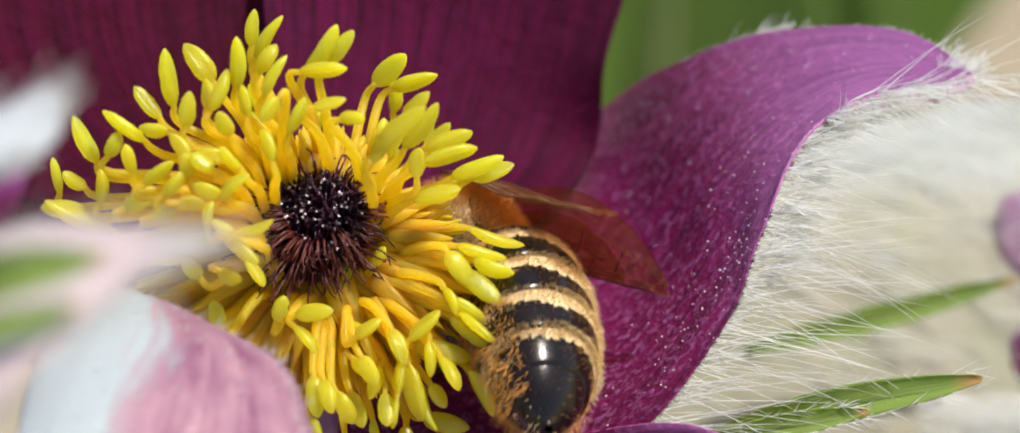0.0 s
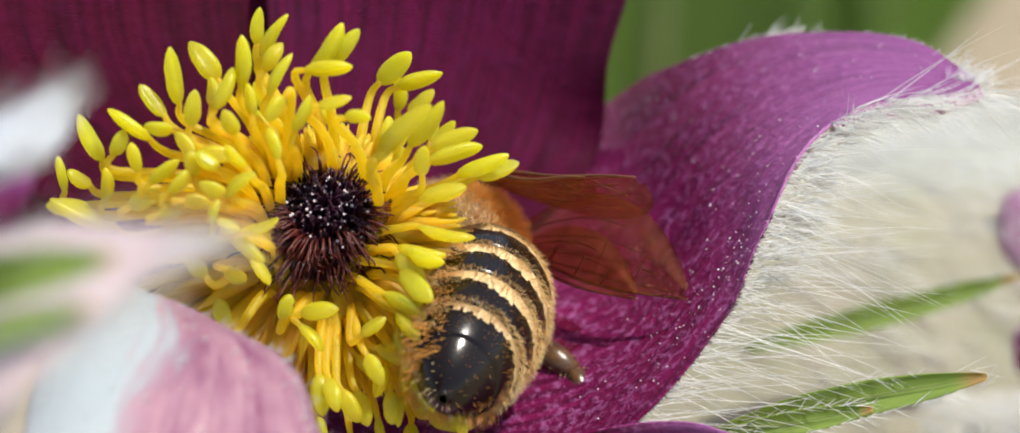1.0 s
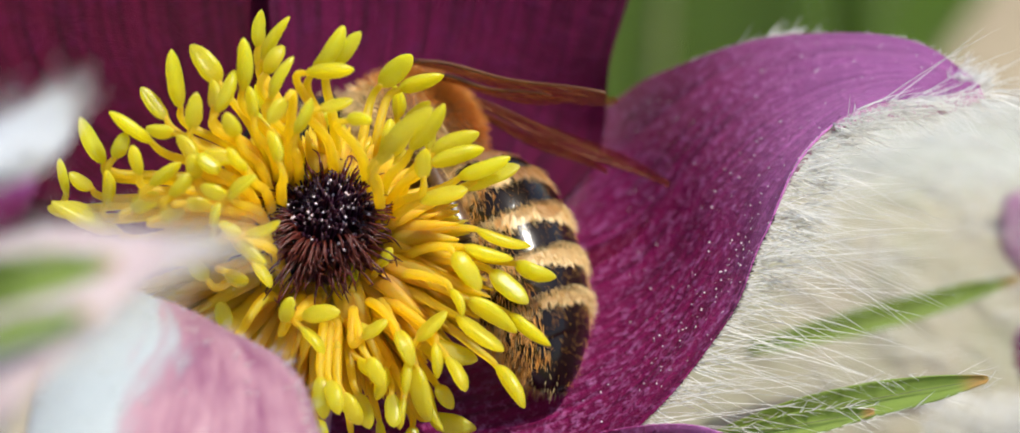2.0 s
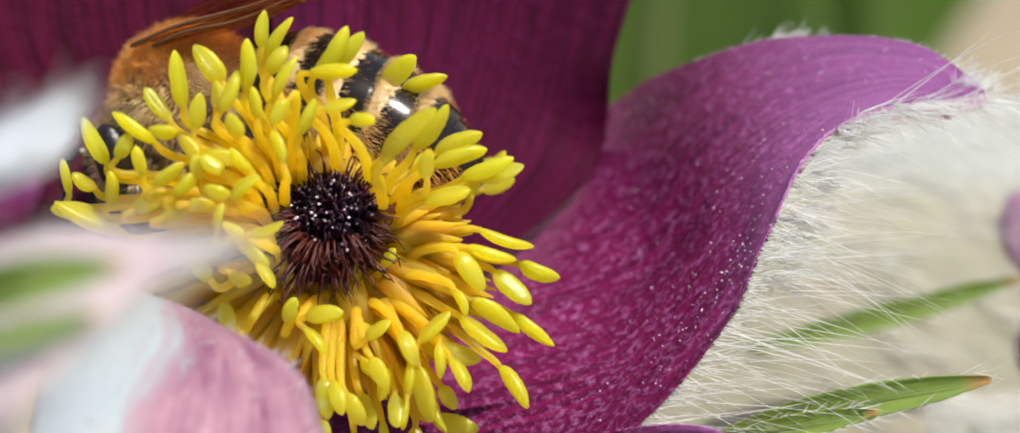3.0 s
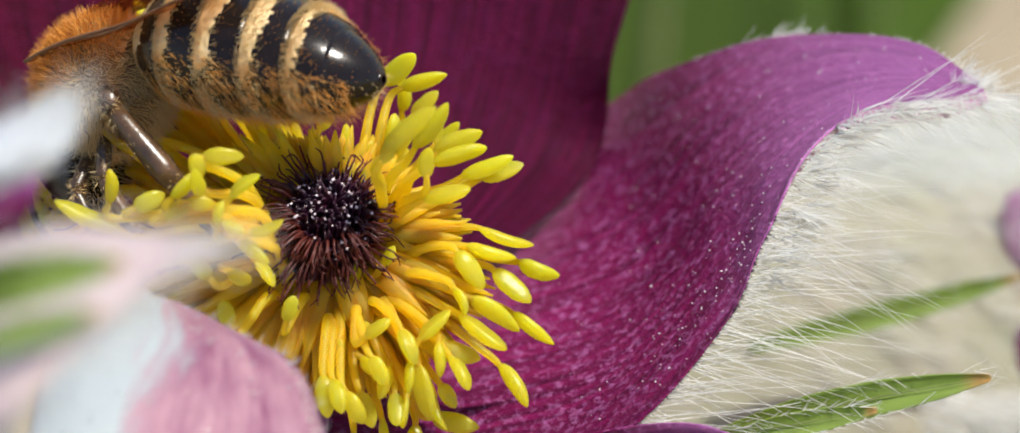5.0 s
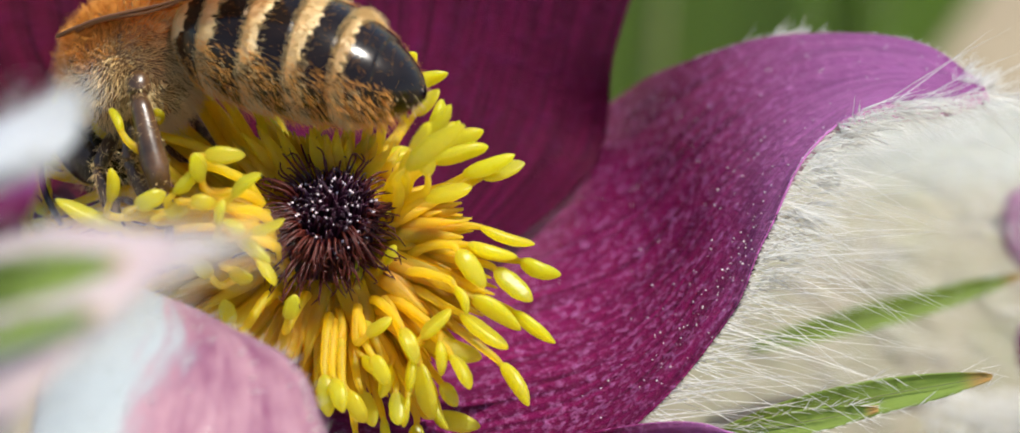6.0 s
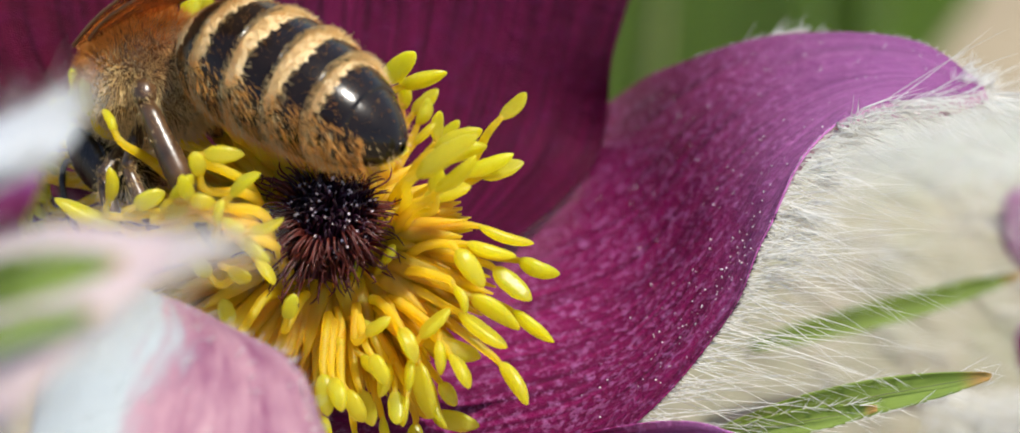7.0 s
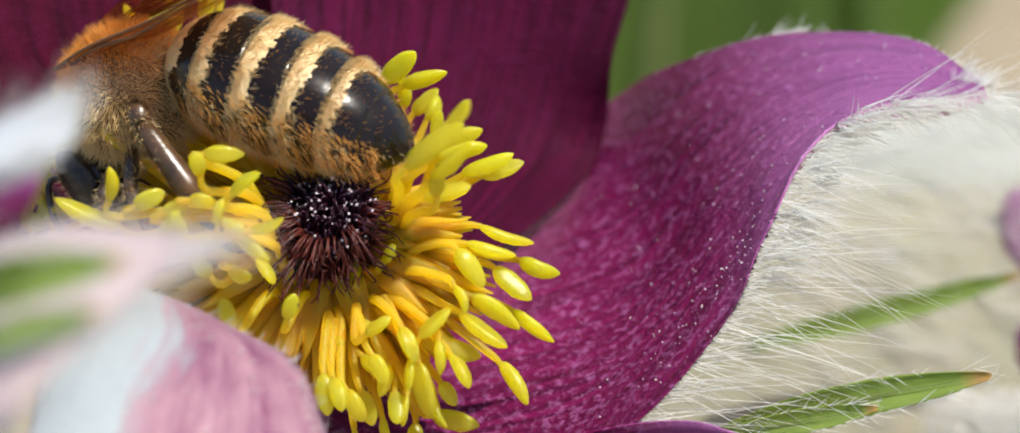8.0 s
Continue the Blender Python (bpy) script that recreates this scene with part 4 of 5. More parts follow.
front_hairs()
stem_to_ground(front, FRONT, FRONT, (0, -0.6, -0.8))
bract("green_bract", (-12.95, -2.10, 31.00), (-10.50, -1.36, 32.40), (-8.37, -0.98, 31.80), 0.50, "blurred green bract close to the lens", "bracts", seed=6)
bract("green_bract", (-12.55, -3.05, 34.00), (-10.57, -2.52, 34.30), (-8.70, -2.05, 33.70), 0.32, "blurred green bract close to the lens", "bracts", seed=7)

# ---------------------------------------------------------------- green leaves far behind
for a, b, c, wide, s in (((7.92, -25.52, -165.00), (9.64, 9.94, -150.00), (12.57, 50.66, -140.00), 11, 51),
                         ((16.39, -26.85, -180.00), (16.47, 10.49, -165.00), (16.89, 52.60, -150.00), 9, 52),
                         ((-4.31, -29.08, -205.00), (26.56, 13.79, -200.00), (59.50, 60.33, -190.00), 6.2, 53),
                         ((3.23, -27.74, -190.00), (4.94, 10.85, -175.00), (3.42, 55.50, -165.00), 12, 54)):
    bract("grass_leaf", a, b, c, wide, "broad green leaf out of focus behind the flower", "leaves", (LEAF_GREEN, LEAF_GREEN), seed=s)


# ---------------------------------------------------------------- the bee
# head towards +x, back towards +z, in millimetres from the waist
bee = tagged(new("honey_bee"), "honey bee with tan and black banded abdomen, dusted with pollen", "bee")
bee.empty_display_size = 0.002


def abdomen_ring(x):
    """Centre height and half-sizes of the abdomen at x back from the waist."""
    f = min(1.0, max(0.0, x / 8.0))
    r = 2.2 * (1 - (1 - min(1, f / 0.36)) ** 2.2) ** 0.5 if f < 0.36 else 2.2 * max(0.0, 1 - ((f - 0.36) / 0.64) ** 2.6) ** 0.66
    r = max(r, 0.16)
    return -0.9 * f * f + 0.1, r * 1.0, r * 0.86


def loft(xs, grow, arc=(0, 2 * math.pi), segs=36):
    verts, faces = [], []
    whole = abs(arc[1] - arc[0] - 2 * math.pi) < 1e-6
    n = segs if whole else segs + 1
    for x, g in zip(xs, grow):
        zc, ry, rz = abdomen_ring(x)
        for k in range(n):
            a = arc[0] + (arc[1] - arc[0]) * k / segs
            verts.append((-x, math.cos(a) * (ry + g), zc + math.sin(a) * (rz + g)))
    for i in range(len(xs) - 1):
        for k in range(segs):
            a, b = i * n + k, i * n + (k + 1) % n
            faces.append((a, a + n, b + n, b))
    return verts, faces


def surface_hairs(name, picks, mat, parent, radius, lens, sweep, label, rng):
    roots, ways, ll = [], [], []
    for p, nrm in picks:
        roots.append(p)
        ways.append(Vector(nrm) + Vector(sweep) + Vector((rng.uniform(-.35, .35), rng.uniform(-.35, .35), rng.uniform(-.35, .35))))
        ll.append(rng.uniform(*lens))
    ob = part(name, hair_mesh(name, roots, ways, ll, radius, mat, bend=0.3, steps=3, rng=rng), parent, label)
    tagged(ob, kind="stuff")


WINGS, LEGS = [], []


def build_bee():
    rng = random.Random(12)
    xs = np.linspace(0.05, 7.9, 40)
    v, f = loft(xs, [-0.08] * len(xs))
    abdomen = part("abdomen", mesh("abdomen", v, f, [BEE_BLACK]), bee, "banded black and tan abdomen")
    edges = (0.15, 1.3, 2.75, 4.2, 5.55, 6.6, 7.95)
    picks_band, picks_all = [], []
    for i in range(6):
        a, b = edges[i], edges[i + 1]
        n = 24
        xx = [a + (b + 0.22 - a) * k / n for k in range(n + 1)]
        xx = [min(x, 7.98) for x in xx]
        grow = [-0.06 + 0.12 * (k / n) ** 0.6 for k in range(n)] + [-0.02]
        v, f = loft(xx, grow, segs=96)
        cut = 0 if i == 5 else (0.52, 0.43, 0.47, 0.45, 0.38)[i]
        index = []
        for k in range(n):
            for s in range(96):
                ragged = 0.05 * math.sin(s * 0.31 + i) + 0.03 * math.sin(s * 1.9) + rng.uniform(-0.03, 0.03)
                side = math.sin(2 * math.pi * s / 96)
                fade = min(1.0, max(0.0, (side + 0.32) / 0.6))
                index.append(1 if (k + 0.5) / n < cut * fade + ragged * min(1, fade * 2) else 0)
        part("tergite", mesh("tergite", v, f, [BEE_BLACK, BEE_BAND], index), abdomen)
        for k in range(3000 if i < 5 else 160):
            band = i < 5 and rng.random() < 0.8
            fx = min(rng.uniform(0, cut + 0.12), rng.uniform(0, cut + 0.25)) if band else rng.random()
            x = a + (b - a) * fx
            an = rng.uniform(0, 2 * math.pi)
            zc, ry, rz = abdomen_ring(x)
            p = (-x, math.cos(an) * ry, zc + math.sin(an) * rz)
            (picks_band if band or an > math.pi else picks_all).append((p, (0, math.cos(an), math.sin(an))))
    surface_hairs("band_hair", picks_band, BEE_DOWN, abdomen, 0.010, (0.14, 0.4), (-1.3, 0, 0), "short pale down on the bands", rng)
    surface_hairs("back_hair", picks_all, BEE_FUZZ, abdomen, 0.007, (0.1, 0.22), (-1.2, 0, 0), "sparse short hairs", rng)
    fringe = []
    for i in range(2500):
        x = rng.uniform(0.3, 7.2)
        an = math.pi * rng.uniform(0.93, 2.07)
        zc, ry, rz = abdomen_ring(x)
        fringe.append(((-x, math.cos(an) * ry, zc + math.sin(an) * rz), (0, math.cos(an), math.sin(an))))
    surface_hairs("flank_fringe", fringe, BEE_FUZZ, abdomen, 0.010, (0.25, 0.7), (-1.5, 0, -0.4), "brown fringe along the flanks and belly", rng)

    thorax = part("thorax", ball("thorax", (2.15, 1.85, 2.0), [BEE_SKIN], rough=0.1, centre=(2.0, 0, -0.2)), bee, "furry orange-tan thorax")
    back, flank = [], []
    for i in range(10500):
        z = 1 - 2 * (i + 0.5) / 10500
        a = i * 2.39996
        d = Vector((z, math.sqrt(1 - z * z) * math.cos(a), math.sqrt(1 - z * z) * math.sin(a)))
        p = Vector((2.0 + d.x * 2.12, d.y * 1.82, -0.2 + d.z * 1.97))
        d = (d + Vector((noise.noise(p * 1.7), noise.noise(p * 1.7 + Vector((7, 0, 0))), noise.noise(p * 1.7 + Vector((0, 7, 0))))) * 0.9).normalized()
        (back if p.z > 0.5 + rng.uniform(-0.5, 0.5) else flank).append((p, d))
    surface_hairs("thorax_hair", back, BEE_FUZZ, thorax, 0.014, (0.3, 0.6), (-0.3, 0, 0.1), "dense orange-tan fur", rng)
    surface_hairs("flank_hair", flank, BEE_DOWN, thorax, 0.014, (0.3, 0.65), (-0.1, 0.1, -0.35), "paler drooping fur on the flanks", rng)

    head = part("head", ball("head", (1.05, 1.75, 1.5), [BEE_BLACK], rough=0.06, centre=(4.2, 0, -1.6)), bee, "dark furry head")
    for s in (-1, 1):
        part("eye", ball("eye", (0.6, 0.42, 1.15), [BEE_EYE], centre=(4.3, s * 1.5, -1.4)), head, "glossy black compound eye")
        pts = spline([(5.0, s * 0.4, -1.3), (5.7, s * 0.8, -0.8), (6.2, s * 1.1, -1.7), (6.3, s * 1.3, -3.0)], 12)
        part("antenna", mesh("antenna", *tube(pts, [0.11] * 12 + [0.08], 8), [BEE_BLACK]), head, "elbowed black antenna")
    pts = spline([(4.7, 0, -2.8), (4.7, 0, -3.6), (4.4, 0, -4.3)], 6)
    part("proboscis", mesh("proboscis", *tube(pts, [0.3, 0.26, 0.22, 0.18, 0.14, 0.1, 0.06], 8), [BEE_LEG]), head)
    picks = []
    for i in range(1300):
        z = 1 - 2 * (i + 0.5) / 1300
        a = i * 2.39996
        d = Vector((z, math.sqrt(1 - z * z) * math.cos(a), math.sqrt(1 - z * z) * math.sin(a)))
        if abs(d.y) < 0.75:
            picks.append(((4.2 + d.x * 1.02, d.y * 1.7, -1.6 + d.z * 1.45), d))
    surface_hairs("head_hair", picks, BEE_DOWN, head, 0.013, (0.3, 0.6), (0.1, 0, 0.1), "pale face fur", rng)

    # legs: hip, knee, ankle, toe on the left side, mirrored to the right
    for s in (1, -1):
        for hip, knee, ankle, toe, thick in (((3.1, 0.9, -1.5), (3.6, 2.3, -2.2), (3.8, 2.6, -3.7), (4.2, 2.5, -5.0), 0.22),
                                             ((2.1, 1.3, -1.4), (2.5, 2.4, -2.5), (2.6, 2.6, -4.2), (2.9, 2.4, -5.5), 0.22),
                                             ((1.0, 1.6, -0.5), (0.8, 2.0, -1.1), (-0.1, 2.6, -3.9), (-0.1, 2.4, -5.7), 0.34)):
            joint = Vector((hip[0], hip[1] * s, hip[2]))
            h, k, a, t = [Vector((p[0], p[1] * s, p[2])) - joint for p in (hip, knee, ankle, toe)]
            leg = part("leg", mesh("leg", *tube([h, h.lerp(k, 0.4), k.lerp(h, 0.1), k], [thick * 0.8, thick * 1.15, thick, thick * 0.7], 10), [BEE_LEG]),
                       bee, "dark hairy jointed leg", Matrix.Translation(joint * MM))
            LEGS.append((leg, joint, (a if hip[0] < 1.5 else k).normalized(), s))
            part("shin", mesh("shin", *tube([k, k.lerp(a, 0.15), k.lerp(a, 0.75), a], [thick * 0.7, thick * 0.95, thick * 1.22, thick * 0.85], 12), [BEE_LEG]), leg)
            foot = [a.lerp(t, q) for q in (0, 0.12, 0.35, 0.42, 0.58, 0.63, 0.78, 0.83, 1.0)]
            part("foot", mesh("foot", *tube(foot, [thick * q for q in (0.5, 0.95, 0.8, 0.45, 0.6, 0.38, 0.5, 0.35, 0.25)], 8), [BEE_LEG]), leg)
            picks = []
            for i in range(520):
                q = rng.random()
                c = h.lerp(k, q * 2) if q < 0.5 else k.lerp(a, q * 2 - 1)
                d = Vector((rng.uniform(-1, 1), rng.uniform(-1, 1), rng.uniform(-1, 1))).normalized()
                picks.append((c + d * thick * 0.8, d))
            surface_hairs("leg_hair", picks, BEE_DOWN, leg, 0.010, (0.15, 0.36), (0, 0, -0.6), "fine pale leg hairs", rng)

    # wings: each a thin membrane with raised veins, along -x from its root
    for s in (1, -1):
        for root, ln, wide, more in (((2.8, 1.3, 1.75), 8.1, 2.6, 0), ((2.1, 1.4, 1.55), 5.5, 1.7, 2)):
            n = 24
            top, low = [], []
            for i in range(n + 1):
                q = i / n
                top.append((-q * ln, 0.12 * wide * math.sin(math.pi * q), 0.05 * math.sin(q * 9)))
                low.append((-q * ln, -wide * (math.sin(math.pi * (q ** 1.25) * 0.97 + 0.03) ** 0.62) * 0.95 - 0.08, 0.06 * math.sin(q * 7 + 1)))
            verts, faces = [], []
            cols = 8
            for i in range(n + 1):
                for j in range(cols + 1):
                    g = j / cols
                    p = [top[i][k] * (1 - g) + low[i][k] * g for k in range(3)]
                    p[2] += 0.05 * math.sin(g * 9 + i * 0.3)
                    verts.append((p[0], p[1] * s, p[2]))
            one = len(verts)
            verts += [(x, y, z - 0.02) for x, y, z in verts]
            for i in range(n):
                for j in range(cols):
                    a = i * (cols + 1) + j
                    faces.append((a, a + 1, a + cols + 2, a + cols + 1))
                    faces.append((a + one + cols + 1, a + one + cols + 2, a + one + 1, a + one))
            wing = part("wing", mesh("wing", verts, faces, [BEE_WING]), bee, "brown translucent veined wing")
            WINGS.append((wing, Vector((root[0], root[1] * s, root[2])), s, more))
            veins = []
            for g, end in ((0.0, 1.0), (0.1, 0.95), (0.3, 0.9), (0.5, 0.85), (0.72, 0.7)):
                pts = []
                for i in range(0, int(n * end) + 1, 2):
                    p = [top[i][k] * (1 - g) + low[i][k] * g for k in range(3)]
                    pts.append((p[0], p[1] * s, p[2] + 0.02 + 0.05 * math.sin(g * 9 + i * 0.3)))
                veins.append(tube(pts, [0.07 - 0.045 * i / len(pts) if g == 0 else 0.02 for i in range(len(pts))], 6))
            for q in (6, 12, 17):
                a = [top[q][k] * 0.9 + low[q][k] * 0.1 for k in range(3)]
                b = [top[q + 2][k] * 0.4 + low[q + 2][k] * 0.6 for k in range(3)]
                veins.append(tube([(a[0], a[1] * s, a[2] + 0.03), (b[0], b[1] * s, b[2] + 0.03)], [0.022, 0.018], 5))
            part("vein", mesh("vein", *join(veins), [BEE_VEIN]), wing, "dark brown wing veins")
    return abdomen


abdomen = build_bee()


# ---------------------------------------------------------------- what moves
# seconds, waist, tip of the abdomen, the way its back faces
BEE_ROWS = [
    (0.0, (0.02, -1.03, -4.50), (1.16, -5.32, 0.50), (0.9, 0.3, 0.5)),
    (0.1, (0.12, -0.73, -4.50), (1.25, -4.88, 0.80), (0.9, 0.3, 0.5)),
    (0.2, (0.32, -0.54, -4.80), (1.06, -4.30, 1.20), (0.9, 0.3, 0.5)),
    (0.3, (0.56, -0.54, -5.20), (1.91, -3.16, 1.50), (0.9, 0.4, 0.4)),
    (0.4, (0.25, -1.30, -5.50), (-0.30, -2.30, 2.00), (0.96, 0.15, 0.2)),
    (0.5, (0.15, -1.50, -5.50), (-0.15, -2.30, 2.00), (0.97, 0.05, 0.2)),
    (0.6, (0.61, -1.33, -4.50), (1.16, -5.26, 0.80), (0.9, 0.3, 0.4)),
    (0.7, (0.02, -1.33, -4.50), (-1.11, -5.06, 0.80), (0.86, 0.2, 0.5)),
    (0.8, (-0.08, -1.23, -4.50), (-1.30, -4.68, 0.80), (0.86, 0.18, 0.48)),
    (1.0, (-0.38, -1.33, -4.50), (-1.52, -4.50, 0.90), (0.87, 0.15, 0.47)),
    (1.2, (-0.58, -1.33, -4.50), (-1.65, -4.92, 0.80), (0.9, 0.1, 0.4)),
    (1.3, (-0.77, -1.53, -4.50), (-1.22, -5.86, 0.30), (0.9, 0.2, 0.4)),
    (1.4, (-0.77, -1.53, -4.50), (-0.27, -7.05, -0.50), (0.95, 0.1, 0.3)),
    (1.5, (-0.87, -1.33, -4.50), (0.31, -7.50, -1.50), (0.97, 0.1, 0.2)),
    (1.7, (-0.38, -0.34, -5.00), (0.90, -5.99, -2.50), (0.95, 0.2, 0.15)),
    (2.2, (-2.48, 2.86, -5.40), (1.00, -2.89, -3.40), (0.85, 0.5, 0.1)),
    (2.8, (-6.72, 4.42, -4.40), (-0.63, 0.26, -3.40), (0.5, 0.85, 0.15)),
    (3.0, (-8.11, 4.42, -4.50), (-1.16, 1.44, -3.40), (0.4, 0.9, 0.2)),
    (3.2, (-9.31, 4.33, -4.60), (-1.85, 2.13, -3.70), (0.25, 0.95, 0.2)),
    (3.4, (-9.82, 4.63, -4.70), (-2.05, 2.53, -3.90), (0.25, 0.95, 0.2)),
    (3.7, (-9.91, 4.47, -4.60), (-2.05, 2.53, -3.90), (0.25, 0.95, 0.25)),
    (4.0, (-10.16, 4.62, -4.50), (-2.35, 2.72, -3.80), (0.25, 0.95, 0.25)),
    (4.2, (-10.07, 5.01, -4.20), (-2.24, 3.21, -3.50), (0.2, 0.95, 0.25)),
    (4.4, (-10.21, 5.53, -2.70), (-2.32, 5.52, -2.40), (0.05, 0.97, 0.25)),
    (4.5, (-10.15, 5.60, -2.27), (-2.60, 5.59, 0.18), (0.05, 0.95, 0.3)),
    (4.6, (-10.62, 5.28, -1.85), (-3.13, 4.02, 0.46), (0.15, 0.9, 0.4)),
    (4.7, (-11.05, 5.06, -1.52), (-3.93, 3.33, 1.53), (0.2, 0.85, 0.45)),
    (5.2, (-10.95, 5.25, -1.80), (-3.64, 4.49, 1.20), (0.15, 0.9, 0.4)),
    (5.8, (-10.76, 5.45, -1.80), (-3.51, 5.07, 1.42), (0.05, 0.95, 0.35)),
    (6.0, (-9.99, 5.54, -1.80), (-2.62, 3.57, 0.40), (0.2, 0.9, 0.35)),
    (6.2, (-9.54, 5.83, -1.80), (-2.62, 2.76, 0.59), (0.35, 0.85, 0.35)),
    (6.5, (-9.22, 5.93, -1.80), (-2.93, 3.24, 2.20), (0.35, 0.85, 0.35)),
    (6.6, (-9.27, 6.02, -1.80), (-2.68, 3.33, 1.72), (0.35, 0.85, 0.35)),
    (6.8, (-9.60, 6.02, -1.80), (-3.45, 2.85, 2.10), (0.4, 0.8, 0.45)),
    (7.0, (-9.62, 5.16, -1.80), (-3.20, 1.95, 1.59), (0.4, 0.8, 0.45)),
    (7.2, (-10.28, 4.77, -1.80), (-2.87, 1.99, -1.16), (0.4, 0.8, 0.5)),
    (7.4, (-10.89, 4.52, -1.80), (-3.20, 1.79, -1.80), (0.4, 0.75, 0.55)),
    (7.6, (-11.08, 4.52, -1.80), (-3.97, 1.75, 0.40), (0.4, 0.72, 0.6)),
    (7.8, (-9.41, 5.73, -1.80), (-2.58, 2.99, 1.18), (0.35, 0.85, 0.35)),
    (7.9, (-9.89, 4.87, -1.80), (-3.01, 2.02, 0.95), (0.4, 0.8, 0.45)),
    (8.0, (-10.12, 4.71, -1.80), (-2.97, 1.89, 0.19), (0.4, 0.78, 0.5))]
TIP = Vector((-7.95, 0, -0.8)).normalized()


def bee_pose(waist, tip, back):
    """The bee's pose on the bench from its waist, the end of its abdomen and the way of its back."""
    w = Vector(waist)
    x = (w - Vector(tip)).normalized()
    z = Vector(back) - x * Vector(back).dot(x)
    z.normalize()
    m = Matrix((x, z.cross(x), z)).transposed().to_4x4()
    return Matrix.Translation(w * MM) @ m @ Matrix.Rotation(-math.atan2(TIP.z, -TIP.x), 4, 'Y')


# seconds, bend at the waist, spread and lift of the wings, roll of the near and far wings, all in degrees
POSTURE = [(0.0, 40, 6, -10, 30, 30), (0.2, 40, 6, -9, 30, 30), (0.4, 40, 10, -6, 30, 30), (0.5, 40, 10, -6, 30, 30), (0.6, 40, 10, 0, 30, 30),
           (0.8, 40, 6, 8, 30, 30), (1.2, 40, 6, 8, 30, 30), (1.4, 32, 34, 10, 20, -10), (1.7, 32, 30, 10, 18, -5), (2.8, 32, 8, 2, -8, 22),
           (3.2, 34, 8, 2, -8, 22), (3.6, 42, 8, 0, -8, 22), (4.2, 38, 8, 0, -8, 22), (4.5, 38, 6, -18, -14, 22), (5.8, 38, 6, -14, -10, 22),
           (6.2, 40, 6, -14, -10, 22), (6.6, 44, 8, -2, -12, 22), (7.2, 50, 6, 0, -12, 26), (7.5, 52, 4, 8, -16, 30), (7.8, 44, 6, -6, -14, 26),
           (8.0, 48, 6, -8, -16, 26)]
# seconds and the way in which the near hind leg reaches
STRIDE = [(0.0, 0.3, -0.8, 0.5), (1.7, 0.3, -0.8, 0.5), (3.0, 0.75, -0.6, 0.35), (3.6, 0.8, -0.55, 0.3), (4.5, 0.76, -0.62, 0.2), (5.8, 0.2, -0.95, 0.25), (6.0, 0.2, -0.95, 0.25), (6.5, 0.08, -0.97, 0.25),
          (7.0, 0.38, -0.9, 0.25), (7.2, 0.6, -0.78, 0.25), (7.5, 0.8, -0.58, 0.2), (7.8, 0.15, -0.96, 0.25), (8.0, 0.55, -0.82, 0.25)]
# the same for the far hind leg
STRIDE_FAR = [(0.0, 0.1, -0.7, -0.6), (0.6, 0.1, -0.7, -0.6), (0.7, 0.3, -0.9, 0.1), (0.8, 0.55, -0.55, 0.6), (1.0, 0.80, -0.58, 0.42), (1.2, 0.2, -0.9, -0.2), (1.7, 0.0, -0.7, -0.7), (2.8, -0.3, -0.25, -0.92), (8.0, -0.3, -0.25, -0.92)]
# seconds and the way in which stamens give
GIVE = [(0.0, -0.55, -0.2, 0.8), (1.7, -0.5, -0.2, 0.85), (2.8, -0.1, -0.3, 0.9), (4.2, 0.0, -0.4, 0.9), (4.6, 0.05, -0.9, 0.45), (8.0, 0.05, -0.95, 0.35)]


def between(rows, t):
    for p, q in zip(rows, rows[1:]):
        if p[0] <= t <= q[0]:
            f = (t - p[0]) / (q[0] - p[0])
            return [a + (b - a) * f for a, b in zip(p[1:], q[1:])]
    return list(rows[-1][1:])


# seconds and how far the bee's weight presses the stamens beneath it
PRESS = [(0.0, 0.0), (3.1, 0.0), (3.5, 0.6), (4.15, 0.6), (4.5, 0.9), (4.7, 1.0), (8.0, 1.0)]


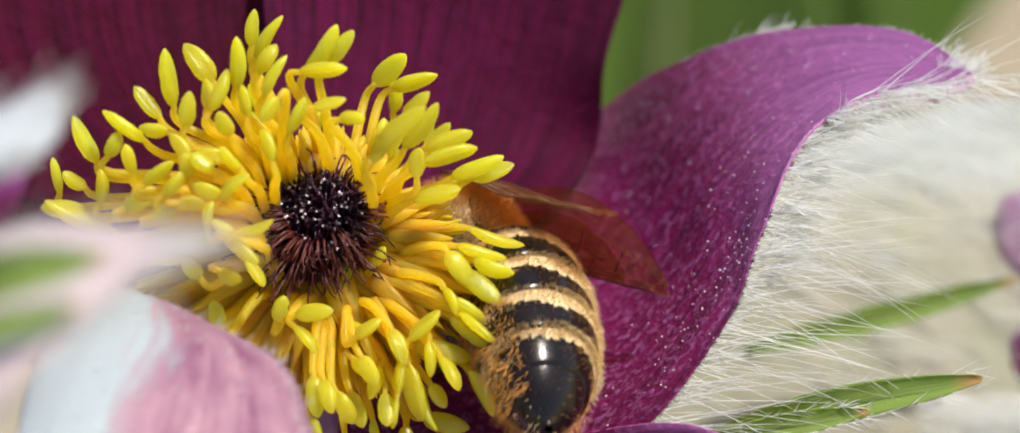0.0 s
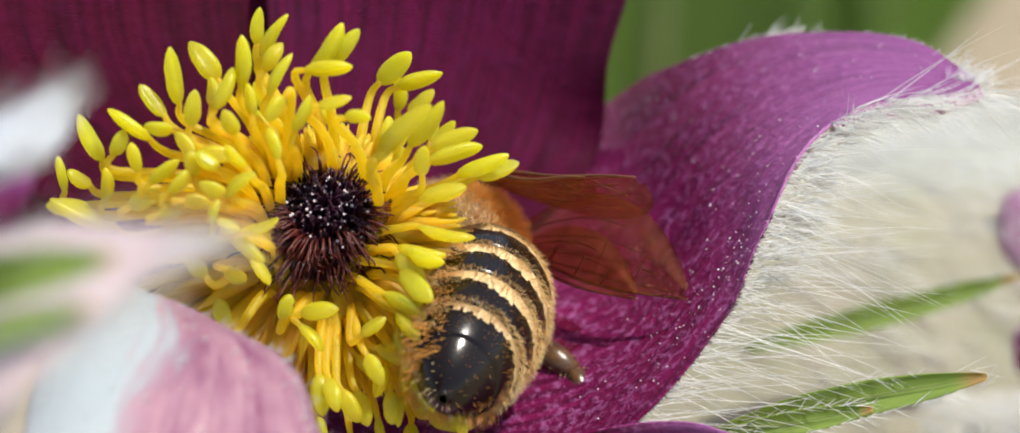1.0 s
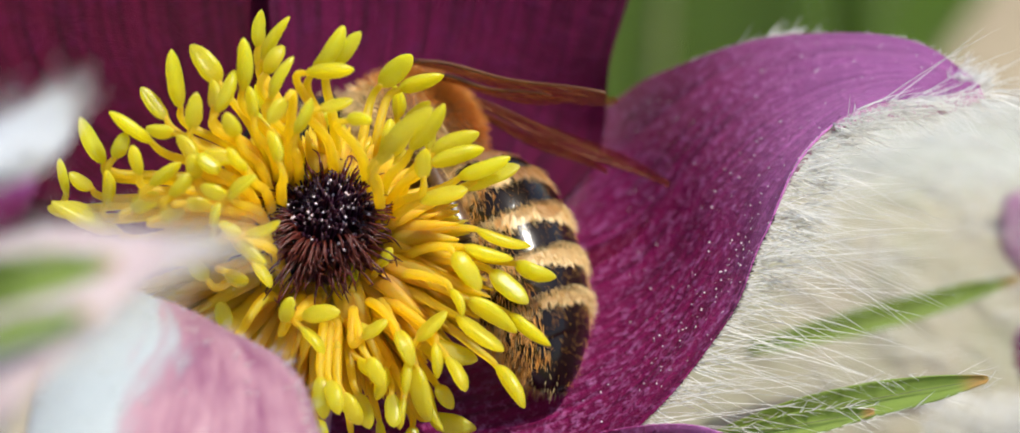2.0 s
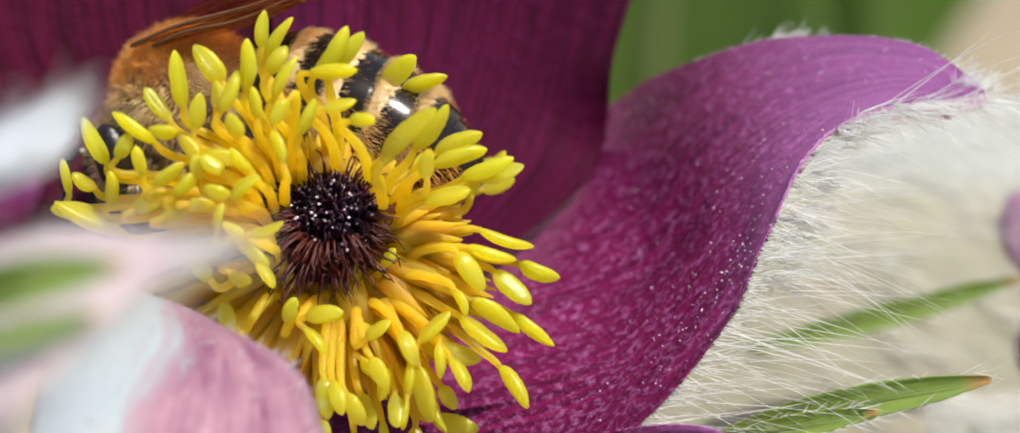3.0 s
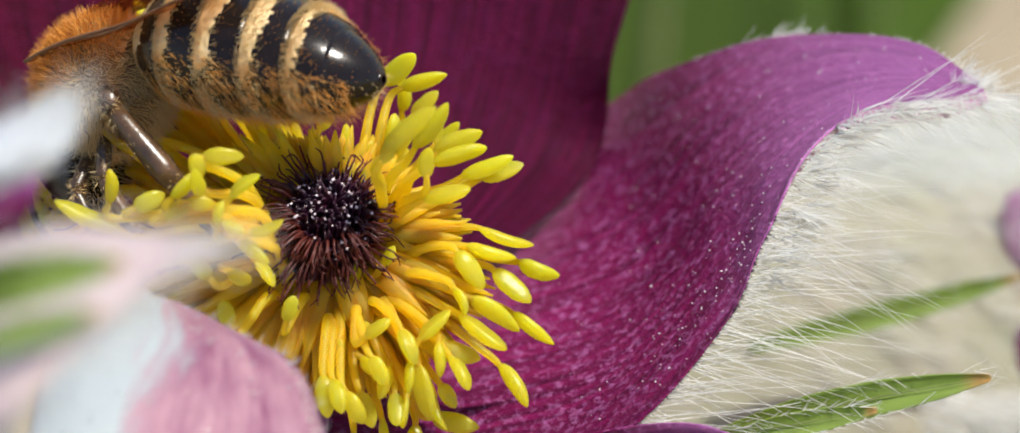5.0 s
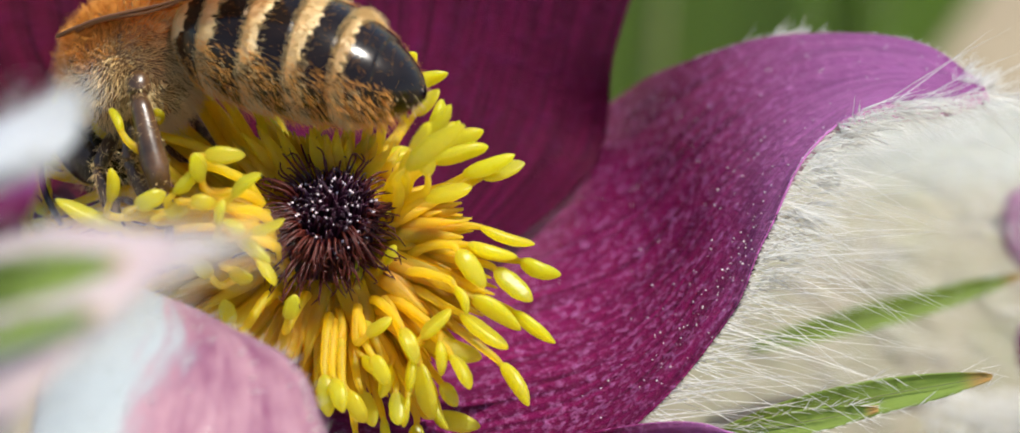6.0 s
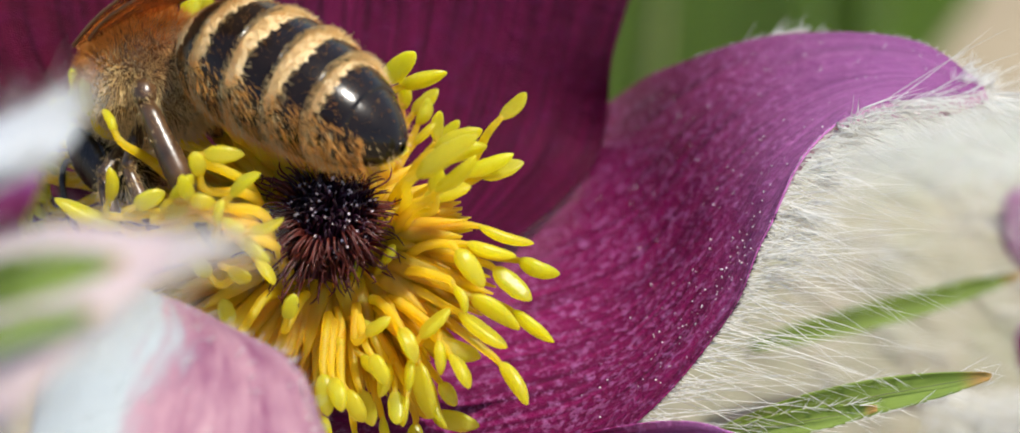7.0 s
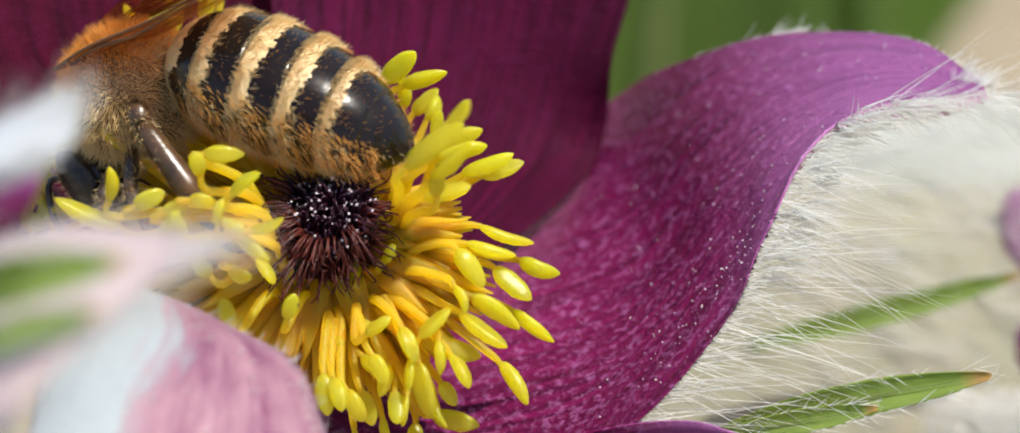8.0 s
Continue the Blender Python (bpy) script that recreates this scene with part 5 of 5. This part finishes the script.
def pushed(t, root, q, waist, tip, back):
    """The turn by which a stamen leans away from the bee's body, or lies beneath it."""
    w, e = Vector(waist), Vector(tip)
    x = (w - e).normalized()
    up = (Vector(back) - x * Vector(back).dot(x)).normalized()
    a, b = e + x * 0.9, w + x * 3.2
    ab = b - a
    arm0 = q - root
    beside = q.x + 5.2
    give = Vector(between(GIVE, t))
    press = between(PRESS, t)[0]
    if beside > 0.2 and t > 1.9:
        give = give.lerp(Vector((0.9, -0.6, 0.25)), min(1.0, (t - 1.9) / 0.8))
    # close to the pistil they slip behind the bee, further out they part to the sides
    if -1.6 < beside < 2.4:
        late = Vector((1.0, -0.6, 0.0) if int(abs(q.x * 53)) % 2 else (0.2, -0.3, -1.0)) if beside > 1.3 else Vector((-0.25, -0.25, -1.0))
        low = Vector((0.8 * math.copysign(1, beside - 0.3), -0.6, 0.3)).lerp(late, min(1.0, max(0.0, (t - 4.2) / 0.5)))
    else:
        low = Vector((0.5 * math.copysign(1, beside), -0.9, 0.3))
        if -4.5 < beside < 0:
            low = Vector((-0.3, -0.9, 0.4))
        if beside < 0 and int(abs(q.x * 37)) % 10 < (9 if beside < -4.5 else 8):
            low = low.lerp(Vector((-0.2, -0.1, -1.0)), min(1.0, max(0.0, (t - 4.2) / 0.5)))
    behind = beside < 0 and int(abs(q.x * 37)) % 10 < (9 if beside < -4.5 else 8)
    turns = []
    for pressed in (False, True):
        turn = Matrix.Identity(3)
        if pressed and press == 0:
            turns.append(turns[0])
            break
        for _ in range(13 if beside < -1.6 else 9):
            worst, hit = 0.0, None
            for part_way in (0.62, 0.8, 0.95, 1.1):
                p = root + turn @ arm0 * part_way
                raw = (p - a).dot(ab) / ab.length_squared
                f = max(0.0, min(1.0, raw))
                c = a + ab * f
                need = 2.1 + 0.3 - 4.0 * max(0, 0.2 - f)
                gap = (p - c).length
                if need - gap > worst:
                    worst, hit = need - gap, (p - c) / max(gap, 0.05)
                if pressed and -0.14 < raw < 1.2:
                    over = p.z - c.z + 2.0 if behind and t > 4.2 else (p - c).dot(up) + 1.9
                    if over > worst and -3.2 < p.z - c.z < 4.5:
                        worst, hit = over, -up
            if hit is None:
                break
            arm = turn @ arm0
            away = hit * 0.3 + low if pressed else hit * 0.5 + give
            side = away - arm * away.dot(arm) / arm.length_squared
            if side.length < 1e-4:
                break
            side.normalize()
            step = min(0.11, worst / arm.length + 0.01)
            turn = Matrix.Rotation(step, 3, arm.cross(side).normalized()) @ turn
        turns.append(turn)
    turn = turns[0].to_quaternion()
    if press > 0:
        turn = turn.slerp(turns[1].to_quaternion(), press)
    # those beyond the end of the abdomen swing back once it has passed
    if q.x > -2.2 and t > 4.2:
        turn = turn.slerp(Matrix.Identity(3).to_quaternion(), min(1.0, (t - 4.2) / 0.3))
    return turn.to_matrix()


def motions():
    body_rows, tail_rows, wing_rows = [], [], [[] for _ in WINGS]
    leg, hip, rest, _ = LEGS[2]
    leg_rows = []
    leg_far, hip_far, rest_far, _ = LEGS[5]
    far_rows = []
    for t, w, tip, back in BEE_ROWS:
        bend, spread, lift, roll_near, roll_far = between(POSTURE, t)
        dip = Matrix.Rotation(radians(bend), 4, 'Y')
        body_rows.append((t, BENCH @ bee_pose(w, tip, back) @ dip))
        reach = (bee_pose(w, tip, back) @ dip).to_3x3().inverted() @ Vector(between(STRIDE, t)).normalized()
        swing = rest.rotation_difference(reach).to_matrix().to_4x4()
        leg_rows.append((t, Matrix.Translation(hip * MM) @ swing))
        reach = (bee_pose(w, tip, back) @ dip).to_3x3().inverted() @ Vector(between(STRIDE_FAR, t)).normalized()
        swing = rest_far.rotation_difference(reach).to_matrix().to_4x4()
        far_rows.append((t, Matrix.Translation(hip_far * MM) @ swing))
        tail_rows.append((t, dip.inverted()))
        for (ob, root, s, more), rows in zip(WINGS, wing_rows):
            rows.append((t, Matrix.Translation(root * MM) @ Euler((radians(-(roll_near if s > 0 else roll_far) * s), radians(lift - more * 0.4), radians(-(spread + more) * s))).to_matrix().to_4x4()))
    walk(bee, body_rows)
    walk(abdomen, tail_rows)
    walk(leg, leg_rows)
    walk(leg_far, far_rows)
    # the right petal is nudged by the bee at first and settles
    pivot = Vector((7.29, 0.66, -5.00)) - Vector(CORE)
    nudge = []
    for t, k in ((0.0, 1.0), (0.5, 0.5), (1.0, 0.15), (1.5, 0.4), (2.4, 0.1), (3.0, 0.0), (8.0, 0.0)):
        shift = Matrix.Translation(Vector((0.08, 0.10, 0)) * k * MM)
        nudge.append((t, shift @ Matrix.Translation(pivot * MM) @ Matrix.Rotation(radians(3.6 * k), 4, 'Z') @ Matrix.Translation(-pivot * MM)))
    walk(petal_right, nudge)
    for (ob, root, s, more), rows in zip(WINGS, wing_rows):
        walk(ob, rows)
    core = Vector(CORE)
    for ob, root, q in STAMENS:
        rest = Matrix.Translation((root - core) * MM)
        rows = [(t, pushed(t, root, q, w, tip, back)) for t, w, tip, back in BEE_ROWS]
        if all(m == Matrix.Identity(3) for t, m in rows):
            continue
        walk(ob, [(t, rest @ m.to_4x4()) for t, m in rows])


motions()
